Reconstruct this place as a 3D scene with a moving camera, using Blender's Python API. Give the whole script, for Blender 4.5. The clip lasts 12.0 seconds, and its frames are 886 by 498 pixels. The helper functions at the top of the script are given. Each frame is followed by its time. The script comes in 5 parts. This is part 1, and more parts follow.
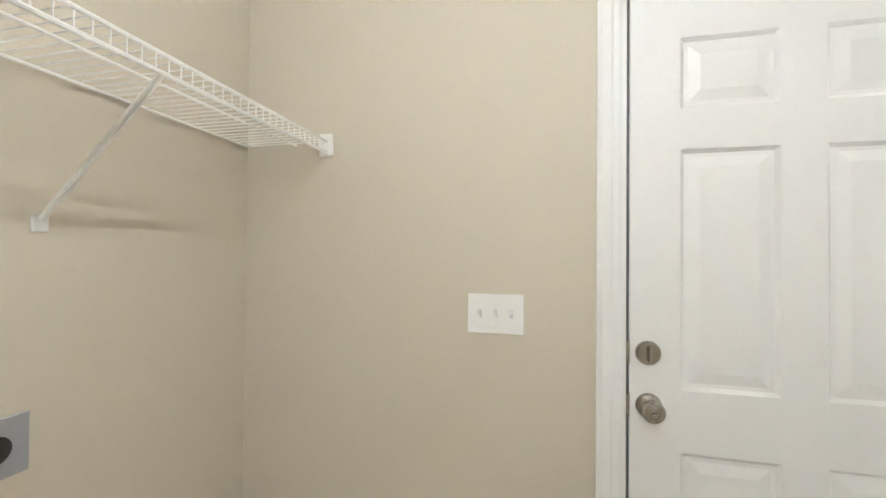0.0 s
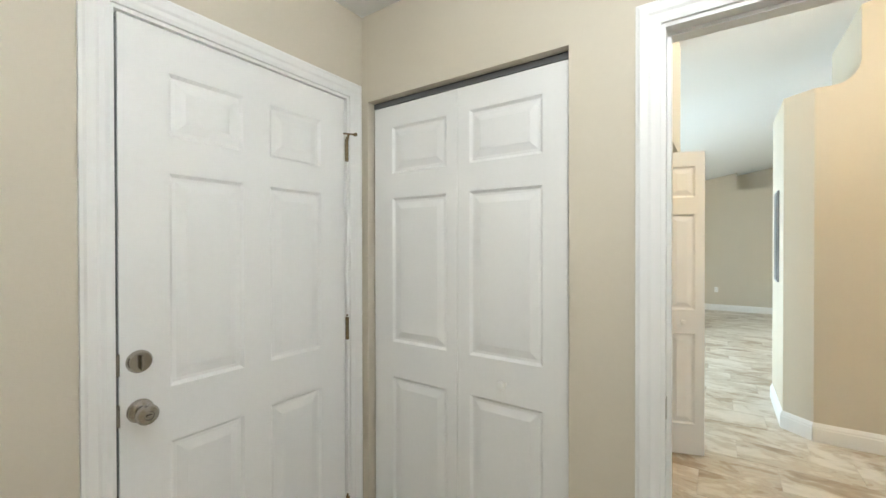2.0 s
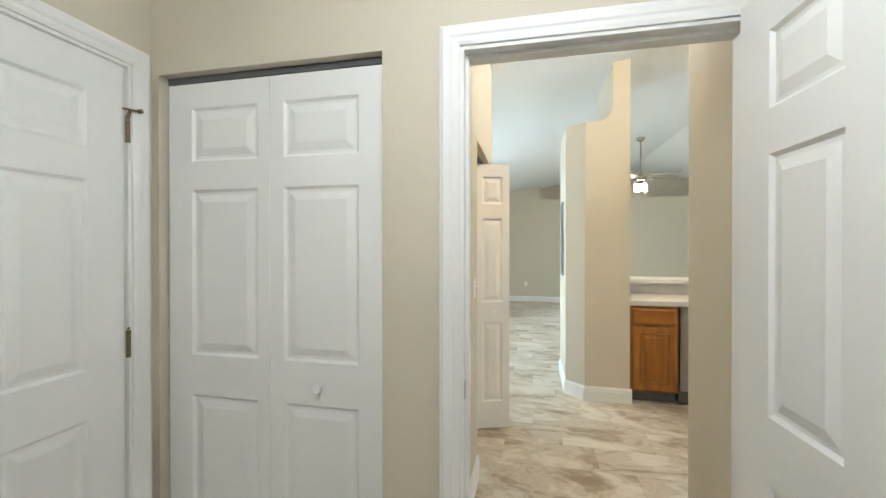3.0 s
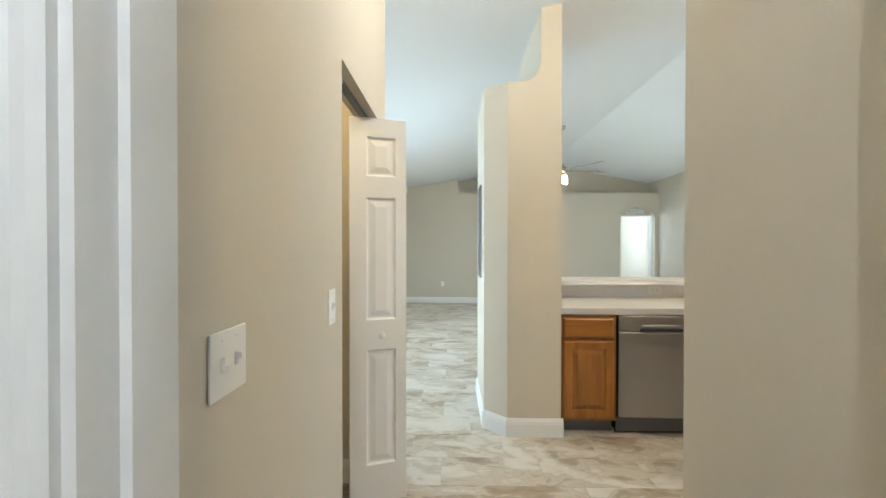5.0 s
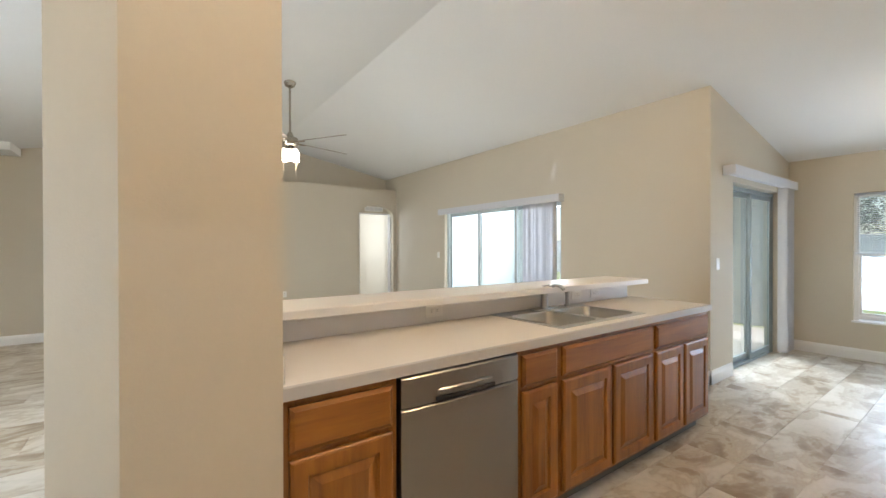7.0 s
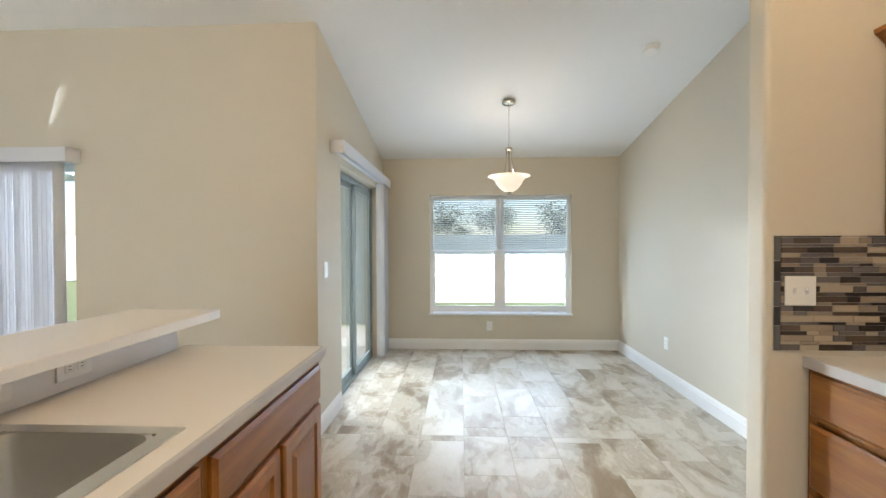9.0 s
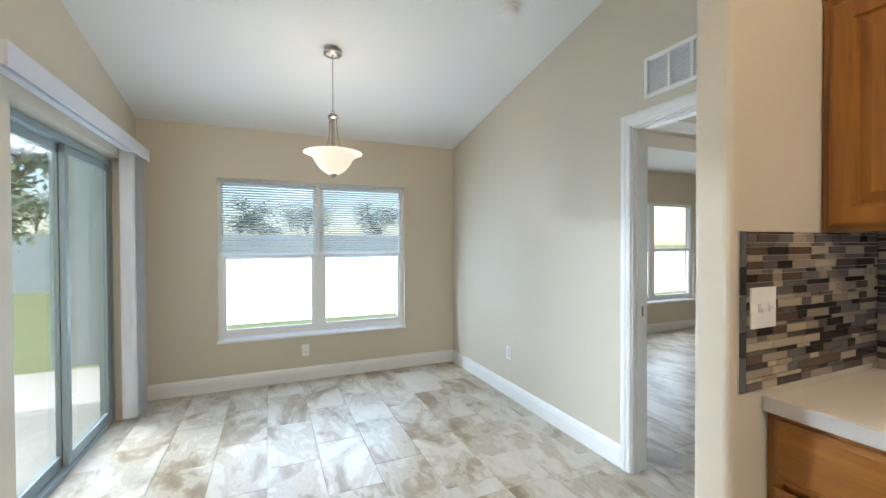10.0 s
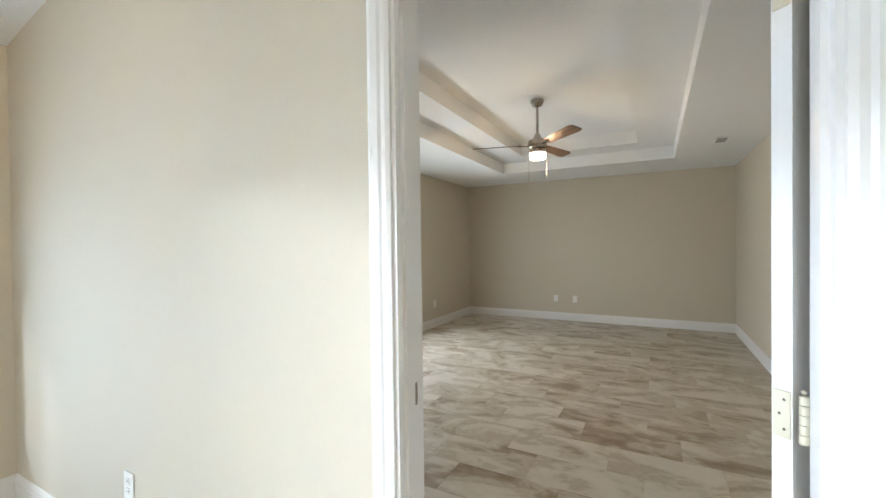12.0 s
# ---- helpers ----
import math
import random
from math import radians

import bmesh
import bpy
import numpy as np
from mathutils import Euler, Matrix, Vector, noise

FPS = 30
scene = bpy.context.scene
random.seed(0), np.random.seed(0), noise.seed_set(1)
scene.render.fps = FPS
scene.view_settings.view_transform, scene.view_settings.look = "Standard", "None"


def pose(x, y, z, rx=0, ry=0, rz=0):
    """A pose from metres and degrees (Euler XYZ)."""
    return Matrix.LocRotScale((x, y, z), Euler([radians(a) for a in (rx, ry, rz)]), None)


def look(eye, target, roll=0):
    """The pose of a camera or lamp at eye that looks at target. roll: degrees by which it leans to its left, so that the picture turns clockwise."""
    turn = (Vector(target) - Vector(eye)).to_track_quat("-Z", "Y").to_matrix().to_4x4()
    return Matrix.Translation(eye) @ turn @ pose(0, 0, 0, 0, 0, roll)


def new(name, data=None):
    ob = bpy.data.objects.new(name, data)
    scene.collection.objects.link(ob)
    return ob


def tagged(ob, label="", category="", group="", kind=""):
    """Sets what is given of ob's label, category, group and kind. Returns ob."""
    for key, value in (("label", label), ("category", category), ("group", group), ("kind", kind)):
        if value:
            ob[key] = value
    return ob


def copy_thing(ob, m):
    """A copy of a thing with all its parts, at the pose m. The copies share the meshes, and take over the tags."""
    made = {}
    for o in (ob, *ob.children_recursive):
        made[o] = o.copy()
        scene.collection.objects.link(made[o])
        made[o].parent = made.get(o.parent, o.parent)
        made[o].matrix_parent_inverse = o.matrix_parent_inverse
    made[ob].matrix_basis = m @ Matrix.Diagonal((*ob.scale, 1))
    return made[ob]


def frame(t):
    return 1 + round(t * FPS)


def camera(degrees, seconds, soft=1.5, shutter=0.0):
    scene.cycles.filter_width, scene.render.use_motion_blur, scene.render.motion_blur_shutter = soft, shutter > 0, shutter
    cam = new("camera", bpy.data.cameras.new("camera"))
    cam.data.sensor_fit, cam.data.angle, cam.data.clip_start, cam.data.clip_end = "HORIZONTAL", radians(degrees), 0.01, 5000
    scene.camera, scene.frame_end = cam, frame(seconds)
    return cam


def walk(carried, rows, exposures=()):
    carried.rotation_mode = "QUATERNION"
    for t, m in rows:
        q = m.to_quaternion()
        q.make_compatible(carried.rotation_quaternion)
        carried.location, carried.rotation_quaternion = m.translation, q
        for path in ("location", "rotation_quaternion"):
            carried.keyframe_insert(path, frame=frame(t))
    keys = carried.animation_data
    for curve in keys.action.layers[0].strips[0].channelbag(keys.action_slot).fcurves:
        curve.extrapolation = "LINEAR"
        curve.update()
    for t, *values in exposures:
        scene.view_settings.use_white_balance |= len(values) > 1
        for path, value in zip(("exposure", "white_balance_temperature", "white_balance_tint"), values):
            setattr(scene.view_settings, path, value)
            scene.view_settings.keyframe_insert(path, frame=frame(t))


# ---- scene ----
cam = camera(95.5, 12.0)
PATH = [
    (0, (0.854, 0.475, 1.332), (0.389, 2.42, 1.359), 0.5),
    (0.5, (0.717, 0.461, 1.342), (0.965, 2.445, 1.361), 0.2),
    (1, (0.683, 0.407, 1.371), (1.526, 2.22, 1.366), -0.0),
    (1.5, (0.658, 0.385, 1.375), (2.001, 1.867, 1.381), -0.2),
    (2, (0.689, 0.302, 1.397), (2.337, 1.435, 1.384), -0.1),
    (2.5, (0.701, 0.247, 1.39), (2.555, 0.997, 1.381), 0.0),
    (3, (0.723, 0.217, 1.391), (2.676, 0.647, 1.381), 0.0),
    (3.3, (0.716, 0.207, 1.39), (2.693, 0.507, 1.377), 0.2),
    (3.5, (0.744, 0.203, 1.385), (2.729, 0.445, 1.373), 0.0),
    (3.7, (0.77, 0.201, 1.377), (2.76, 0.402, 1.361), -0.1),
    (5.3, (1.992, 0.105, 1.361), (3.992, 0.066, 1.339), 0.2),
    (5.5, (2.182, 0.079, 1.369), (4.179, -0.041, 1.343), 0.3),
    (6, (2.62, 0.015, 1.356), (4.577, -0.398, 1.339), 0.1),
    (6.5, (2.991, -0.135, 1.337), (4.832, -0.918, 1.329), 0.1),
    (7, (3.31, -0.331, 1.338), (4.94, -1.49, 1.329), -0.1),
    (7.2, (3.42, -0.426, 1.355), (4.94, -1.725, 1.343), -0.2),
    (8.8, (3.957, -1.733, 1.357), (4.228, -3.715, 1.334), -0.5),
    (9, (3.98, -1.927, 1.36), (4.07, -3.925, 1.331), -0.2),
    (9.5, (4.014, -2.401, 1.36), (3.652, -4.368, 1.33), -0.2),
    (10, (3.94, -2.865, 1.352), (3.149, -4.702, 1.327), -0.2),
    (10.5, (3.829, -3.286, 1.34), (2.652, -4.903, 1.319), -0.3),
    (10.8, (3.67, -3.493, 1.334), (2.314, -4.963, 1.317), -0.4),
    (11, (3.554, -3.63, 1.341), (2.077, -4.978, 1.322), -0.1),
    (11.4, (3.317, -3.831, 1.322), (1.67, -4.965, 1.308), -0.4),
    (11.5, (3.252, -3.88, 1.33), (1.57, -4.963, 1.311), -0.7),
    (11.7, (3.1, -3.944, 1.339), (1.37, -4.948, 1.317), -0.7),
    (12, (2.836, -4.007, 1.35), (1.067, -4.94, 1.325), -0.7),
]
EXPOSURE = [(0, 1.48, 6380, 9), (1.5, 1.36, 6350, 8), (2.2, 1.26, 6250, 6), (3.2, 1.15, 6150, 6), (5.5, 1.16, 5850, 6), (6.5, 1.0, 6100, 10), (7, 0.92, 6700, 16), (9, 0.94, 6650, 14), (10, 0.94, 6400, 13), (10.8, 0.93, 6850, 14), (11.5, 1.1, 6850, 15), (12, 1.36, 6700, 15)]
walk(cam, [(t, look(eye, target, roll)) for t, eye, target, roll in PATH], EXPOSURE)

# ---- world, sun and large lights ----
world = bpy.data.worlds.new("sky")
scene.world = world
world.use_nodes = True
wn = world.node_tree.nodes
sky = wn.new("ShaderNodeTexSky")
sky.sky_type = "NISHITA"
sky.sun_disc = False
sky.sun_elevation = radians(52)
sky.sun_rotation = radians(-89)
world.node_tree.links.new(sky.outputs[0], wn["Background"].inputs[0])
wn["Background"].inputs[1].default_value = 0.15


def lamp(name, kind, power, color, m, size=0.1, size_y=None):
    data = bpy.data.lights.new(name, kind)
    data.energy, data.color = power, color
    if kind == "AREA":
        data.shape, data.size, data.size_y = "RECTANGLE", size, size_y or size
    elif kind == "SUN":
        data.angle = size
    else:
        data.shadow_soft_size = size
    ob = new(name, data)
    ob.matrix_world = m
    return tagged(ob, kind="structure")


DAY = (0.75, 0.89, 1.0)
WARM = (1.0, 0.83, 0.62)
lamp("sun", "SUN", 3.2, (1.0, 0.95, 0.88), look((0, 0, 0), (0.8, -0.02, -1.0)), radians(0.5))
# added area lamps for skylight: in the lower window sashes, outside before the slider heads
lamp("window_daylight", "AREA", 16, (0.56, 0.76, 1.0), look((3.484, -7.19, 0.90), (3.484, -5, 0.95)), 1.66, 0.62)
lamp("nook_slider_daylight", "AREA", 3, (0.62, 0.80, 1.0), look((6.9, -5.97, 2.36), (3.4, -5.97, 1.3)), 2.6, 0.26)
lamp("living_slider_daylight", "AREA", 430, DAY, look((8.9, -8.35, 2.42), (8.9, -1.2, 1.3)), 2.2, 0.2)
# fills the added north window, which stays out of view
lamp("unseen_window_daylight", "AREA", 44, DAY, look((6.2, 2.78, 1.25), (6.2, 0, 1.2)), 1.75, 1.45)
lamp("bedroom_window_daylight", "AREA", 15, DAY, look((-1.41, -7.31, 0.90), (-1.41, -5, 0.95)), 1.66, 0.62)
# the far room has no window; this lamp is added to brighten it
lamp("far_room_fill", "AREA", 45, DAY, look((13.1, -3.33, 1.5), (13.1, -5.0, 1.2)), 1.4, 1.3)

# ---- materials ----
MATS = {}


def material(name, color, rough=0.5, metal=0.0, grain=0.06, scale=60.0, bump=0.0, bump_scale=250.0, coat=0.0, stain=0.03):
    """Paint, plastic or metal with fine grain and broad stains."""
    m = bpy.data.materials.new(name)
    m.use_nodes = True
    nt = m.node_tree
    b = nt.nodes["Principled BSDF"]
    b.inputs["Metallic"].default_value = metal
    b.inputs["Coat Weight"].default_value = coat
    co = nt.nodes.new("ShaderNodeTexCoord")
    n1, n2 = nt.nodes.new("ShaderNodeTexNoise"), nt.nodes.new("ShaderNodeTexNoise")
    n1.inputs["Scale"].default_value, n2.inputs["Scale"].default_value = scale, 1.7
    n1.inputs["Detail"].default_value = n2.inputs["Detail"].default_value = 4
    for n in (n1, n2):
        nt.links.new(co.outputs["Object"], n.inputs["Vector"])
    a = nt.nodes.new("ShaderNodeMath")
    a.operation = "MULTIPLY_ADD"
    nt.links.new(n1.outputs["Fac"], a.inputs[0])
    a.inputs[1].default_value, a.inputs[2].default_value = grain * 2, 1 - grain - stain
    c = nt.nodes.new("ShaderNodeMath")
    c.operation = "MULTIPLY_ADD"
    nt.links.new(n2.outputs["Fac"], c.inputs[0])
    c.inputs[1].default_value = stain * 2
    nt.links.new(a.outputs[0], c.inputs[2])
    hsv = nt.nodes.new("ShaderNodeHueSaturation")
    hsv.inputs["Color"].default_value = (*color, 1)
    nt.links.new(c.outputs[0], hsv.inputs["Value"])
    nt.links.new(hsv.outputs[0], b.inputs["Base Color"])
    r = nt.nodes.new("ShaderNodeMapRange")
    r.inputs["To Min"].default_value, r.inputs["To Max"].default_value = max(rough - 0.06, 0.02), rough + 0.06
    nt.links.new(n2.outputs["Fac"], r.inputs["Value"])
    nt.links.new(r.outputs[0], b.inputs["Roughness"])
    if bump:
        n3, bp = nt.nodes.new("ShaderNodeTexNoise"), nt.nodes.new("ShaderNodeBump")
        n3.inputs["Scale"].default_value = bump_scale
        n3.inputs["Detail"].default_value = 3
        nt.links.new(co.outputs["Object"], n3.inputs["Vector"])
        nt.links.new(n3.outputs["Fac"], bp.inputs["Height"])
        bp.inputs["Strength"].default_value, bp.inputs["Distance"].default_value = bump, 0.004
        nt.links.new(bp.outputs[0], b.inputs["Normal"])
    MATS[name] = m
    return m


def glowing(name, color, strength):
    m = bpy.data.materials.new(name)
    m.use_nodes = True
    b = m.node_tree.nodes["Principled BSDF"]
    b.inputs["Base Color"].default_value = (0.9, 0.88, 0.82, 1)
    b.inputs["Roughness"].default_value = 0.35
    b.inputs["Emission Color"].default_value = (*color, 1)
    b.inputs["Emission Strength"].default_value = strength
    return m


def clear_glass(name, tint=(0.93, 0.98, 0.97)):
    m = bpy.data.materials.new(name)
    m.use_nodes = True
    nt = m.node_tree
    b = nt.nodes["Principled BSDF"]
    b.inputs["Base Color"].default_value = (*tint, 1)
    b.inputs["Roughness"].default_value = 0.02
    b.inputs["IOR"].default_value = 1.45
    b.inputs["Transmission Weight"].default_value = 1
    return m


def wood(name, dark, light, along="Z", rough=0.38, coat=0.0):
    """Oak with long dark pores along one axis."""
    m = bpy.data.materials.new(name)
    m.use_nodes = True
    nt = m.node_tree
    b = nt.nodes["Principled BSDF"]
    co, mp, info = nt.nodes.new("ShaderNodeTexCoord"), nt.nodes.new("ShaderNodeMapping"), nt.nodes.new("ShaderNodeObjectInfo")
    s = {"X": (1.2, 14, 14), "Y": (14, 1.2, 14), "Z": (14, 14, 1.2)}[along]
    mp.inputs["Scale"].default_value = s
    nt.links.new(co.outputs["Object"], mp.inputs["Vector"])
    off = nt.nodes.new("ShaderNodeVectorMath")
    off.operation = "MULTIPLY_ADD"
    off.inputs[0].default_value = (7, 5, 9)
    nt.links.new(info.outputs["Random"], off.inputs[1])
    nt.links.new(mp.outputs[0], off.inputs[2])
    n1, n2 = nt.nodes.new("ShaderNodeTexNoise"), nt.nodes.new("ShaderNodeTexNoise")
    n1.inputs["Scale"].default_value, n1.inputs["Detail"].default_value, n1.inputs["Distortion"].default_value = 1.0, 5, 0.7
    n2.inputs["Scale"].default_value, n2.inputs["Detail"].default_value = 7.0, 5
    for n in (n1, n2):
        nt.links.new(off.outputs[0], n.inputs["Vector"])
    mix = nt.nodes.new("ShaderNodeMath")
    mix.operation = "MULTIPLY_ADD"
    nt.links.new(n2.outputs["Fac"], mix.inputs[0])
    mix.inputs[1].default_value = 0.3
    nt.links.new(n1.outputs["Fac"], mix.inputs[2])
    ramp = nt.nodes.new("ShaderNodeValToRGB")
    ramp.color_ramp.elements[0].position, ramp.color_ramp.elements[0].color = 0.42, (*dark, 1)
    ramp.color_ramp.elements[1].position, ramp.color_ramp.elements[1].color = 0.82, (*light, 1)
    nt.links.new(mix.outputs[0], ramp.inputs[0])
    nt.links.new(ramp.outputs[0], b.inputs["Base Color"])
    b.inputs["Roughness"].default_value = rough
    b.inputs["Coat Weight"].default_value = coat
    b.inputs["Coat Roughness"].default_value = 0.3
    bp = nt.nodes.new("ShaderNodeBump")
    bp.inputs["Strength"].default_value, bp.inputs["Distance"].default_value = 0.06, 0.001
    nt.links.new(n2.outputs["Fac"], bp.inputs["Height"])
    nt.links.new(bp.outputs[0], b.inputs["Normal"])
    return m


def stone_tile(name):
    """Travertine-look floor tile: drifting cream and umber layers, longer than wide, that differ from tile to tile."""
    m = bpy.data.materials.new(name)
    m.use_nodes = True
    nt = m.node_tree
    b = nt.nodes["Principled BSDF"]
    geo, info = nt.nodes.new("ShaderNodeNewGeometry"), nt.nodes.new("ShaderNodeObjectInfo")
    add = nt.nodes.new("ShaderNodeMath")
    nt.links.new(geo.outputs["Random Per Island"], add.inputs[0])
    nt.links.new(info.outputs["Random"], add.inputs[1])
    off = nt.nodes.new("ShaderNodeVectorMath")
    off.operation = "MULTIPLY_ADD"
    off.inputs[0].default_value = (37, 53, 11)
    nt.links.new(add.outputs[0], off.inputs[1])
    nt.links.new(geo.outputs["Position"], off.inputs[2])
    stretch = nt.nodes.new("ShaderNodeMapping")
    stretch.inputs["Scale"].default_value = (1.0, 0.5, 1.0)
    stretch.inputs["Rotation"].default_value = (0, 0, 0.25)
    nt.links.new(off.outputs[0], stretch.inputs["Vector"])
    cloud, drift, fine = (nt.nodes.new("ShaderNodeTexNoise") for _ in range(3))
    for n, scale, detail, warp in ((cloud, 2.9, 6, 1.5), (drift, 7.0, 5, 2.4), (fine, 55, 4, 0.0)):
        n.inputs["Scale"].default_value, n.inputs["Detail"].default_value, n.inputs["Distortion"].default_value = scale, detail, warp
        nt.links.new(stretch.outputs[0], n.inputs["Vector"])
    blend = nt.nodes.new("ShaderNodeMath")
    blend.operation = "MULTIPLY_ADD"
    blend.inputs[1].default_value = 0.32
    nt.links.new(drift.outputs["Fac"], blend.inputs[0])
    nt.links.new(cloud.outputs["Fac"], blend.inputs[2])
    # some tiles come paler than others
    tone = nt.nodes.new("ShaderNodeMath")
    tone.operation = "FRACT"
    nt.links.new(add.outputs[0], tone.inputs[0])
    lift = nt.nodes.new("ShaderNodeMath")
    lift.operation = "MULTIPLY_ADD"
    lift.inputs[1].default_value = 0.09
    nt.links.new(tone.outputs[0], lift.inputs[0])
    nt.links.new(blend.outputs[0], lift.inputs[2])
    ramp = nt.nodes.new("ShaderNodeValToRGB")
    e = ramp.color_ramp.elements
    e[0].position, e[0].color = 0.50, (0.26, 0.19, 0.12, 1)
    e[1].position, e[1].color = 0.86, (0.63, 0.58, 0.505, 1)
    for p, c in ((0.61, (0.38, 0.305, 0.22)), (0.665, (0.50, 0.455, 0.37)), (0.705, (0.465, 0.395, 0.31)), (0.76, (0.575, 0.53, 0.45))):
        e.new(p).color = (*c, 1)
    nt.links.new(lift.outputs[0], ramp.inputs[0])
    fr = nt.nodes.new("ShaderNodeMapRange")
    fr.inputs["To Min"].default_value, fr.inputs["To Max"].default_value = 0.9, 1.1
    nt.links.new(fine.outputs["Fac"], fr.inputs["Value"])
    hsv = nt.nodes.new("ShaderNodeHueSaturation")
    nt.links.new(ramp.outputs[0], hsv.inputs["Color"])
    nt.links.new(fr.outputs[0], hsv.inputs["Value"])
    nt.links.new(hsv.outputs[0], b.inputs["Base Color"])
    rr = nt.nodes.new("ShaderNodeMapRange")
    rr.inputs["To Min"].default_value, rr.inputs["To Max"].default_value = 0.28, 0.46
    nt.links.new(cloud.outputs["Fac"], rr.inputs["Value"])
    nt.links.new(rr.outputs[0], b.inputs["Roughness"])
    bp = nt.nodes.new("ShaderNodeBump")
    bp.inputs["Strength"].default_value, bp.inputs["Distance"].default_value = 0.12, 0.003
    nt.links.new(blend.outputs[0], bp.inputs["Height"])
    nt.links.new(bp.outputs[0], b.inputs["Normal"])
    return m


def mosaic_glass(name):
    """Backsplash strips: brown, taupe, cream and slate, one tone a strip."""
    m = bpy.data.materials.new(name)
    m.use_nodes = True
    nt = m.node_tree
    b = nt.nodes["Principled BSDF"]
    info = nt.nodes.new("ShaderNodeObjectInfo")
    ramp = nt.nodes.new("ShaderNodeValToRGB")
    ramp.color_ramp.interpolation = "CONSTANT"
    e = ramp.color_ramp.elements
    tones = [(0, (0.035, 0.026, 0.020)), (0.24, (0.15, 0.13, 0.115)), (0.42, (0.42, 0.34, 0.25)), (0.62, (0.13, 0.11, 0.10)), (0.78, (0.30, 0.24, 0.18)), (0.9, (0.10, 0.07, 0.05))]
    e[0].color = (*tones[0][1], 1)
    e[1].position, e[1].color = tones[1][0], (*tones[1][1], 1)
    for p, c in tones[2:]:
        e.new(p).color = (*c, 1)
    nt.links.new(info.outputs["Random"], ramp.inputs[0])
    n = nt.nodes.new("ShaderNodeTexNoise")
    n.inputs["Scale"].default_value = 60
    hsv = nt.nodes.new("ShaderNodeHueSaturation")
    r = nt.nodes.new("ShaderNodeMapRange")
    r.inputs["To Min"].default_value, r.inputs["To Max"].default_value = 0.75, 1.25
    nt.links.new(n.outputs["Fac"], r.inputs["Value"])
    nt.links.new(r.outputs[0], hsv.inputs["Value"])
    nt.links.new(ramp.outputs[0], hsv.inputs["Color"])
    nt.links.new(hsv.outputs[0], b.inputs["Base Color"])
    b.inputs["Roughness"].default_value = 0.18
    return m


PAINT = material("beige_wall_paint", (0.598, 0.538, 0.436), 0.75, grain=0.02, bump=0.12, bump_scale=140, stain=0.02)
CEIL = material("white_ceiling_paint", (0.80, 0.80, 0.79), 0.85, grain=0.02, bump=0.5, bump_scale=90, stain=0.015)
WHITE = material("white_trim_paint", (0.80, 0.79, 0.77), 0.38, grain=0.015, stain=0.015)
DOORW = material("white_door_paint", (0.80, 0.79, 0.77), 0.42, grain=0.02, stain=0.02, bump=0.06, bump_scale=180)
PLASTIC = material("white_plastic", (0.82, 0.81, 0.78), 0.35, grain=0.01)
NICKEL = material("brushed_nickel", (0.42, 0.385, 0.335), 0.27, 1.0, grain=0.08, scale=200)
SINKSTEEL = material("bright_stainless_steel", (0.66, 0.65, 0.63), 0.3, 1.0, grain=0.05, scale=300)
STEEL = material("stainless_steel", (0.34, 0.33, 0.32), 0.31, 1.0, grain=0.05, scale=300)
CHROME = material("chrome", (0.50, 0.50, 0.50), 0.42, 1.0)
BLACK = material("black_plastic", (0.02, 0.02, 0.02), 0.4)
DARKG = material("dark_grey_metal", (0.10, 0.10, 0.10), 0.5)
GREYP = material("grey_plate", (0.33, 0.33, 0.34), 0.45)
ALU = material("slate_aluminium_frame", (0.27, 0.32, 0.33), 0.4, 0.2)
PALEALU = material("pale_aluminium_frame", (0.52, 0.58, 0.59), 0.4, 0.2)
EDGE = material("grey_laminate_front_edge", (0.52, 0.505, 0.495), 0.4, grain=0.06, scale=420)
BRONZE = material("aged_bronze", (0.20, 0.15, 0.085), 0.35, 1.0, grain=0.1)
LAMIN = material("cream_laminate", (0.80, 0.75, 0.69), 0.38, grain=0.10, scale=420)
LAMEDGE = material("grey_white_laminate_edge", (0.76, 0.745, 0.73), 0.4, grain=0.06, scale=420)
MARBLE = material("white_sill_stone", (0.80, 0.80, 0.80), 0.3, grain=0.05, scale=20)
WIRE = material("white_coated_wire", (0.82, 0.81, 0.78), 0.4)
VANE = material("grey_white_blind_vane", (0.62, 0.63, 0.66), 0.55, grain=0.02)
SLAT = material("white_blind_slat", (0.78, 0.79, 0.80), 0.5, grain=0.02)
nt = SLAT.node_tree
tr, mx = nt.nodes.new("ShaderNodeBsdfTranslucent"), nt.nodes.new("ShaderNodeMixShader")
tr.inputs[0].default_value = (0.93, 0.95, 0.98, 1)
mx.inputs[0].default_value = 0.8
nt.links.new(nt.nodes["Principled BSDF"].outputs[0], mx.inputs[1])
nt.links.new(tr.outputs[0], mx.inputs[2])
nt.links.new(mx.outputs[0], nt.nodes["Material Output"].inputs[0])
HINGEW = material("cream_coated_hinge", (0.66, 0.61, 0.48), 0.4, 0.3)
GROUT = material("taupe_grout", (0.52, 0.47, 0.41), 0.8, grain=0.1)
OAK = wood("honey_oak_upright_grain", (0.175, 0.057, 0.006), (0.34, 0.130, 0.017), "Z", 0.36, 0.2)
OAKY = wood("honey_oak_level_grain", (0.175, 0.057, 0.006), (0.34, 0.130, 0.017), "X", 0.36, 0.2)
BLADE = wood("walnut_fan_blade", (0.07, 0.035, 0.018), (0.20, 0.10, 0.05), "X")
PALEBLADE = wood("bleached_fan_blade", (0.20, 0.165, 0.13), (0.36, 0.31, 0.26), "X")
TILE = stone_tile("clouded_stone_tile")
MOSAIC = mosaic_glass("mosaic_strip")
GLASS = clear_glass("window_glass")
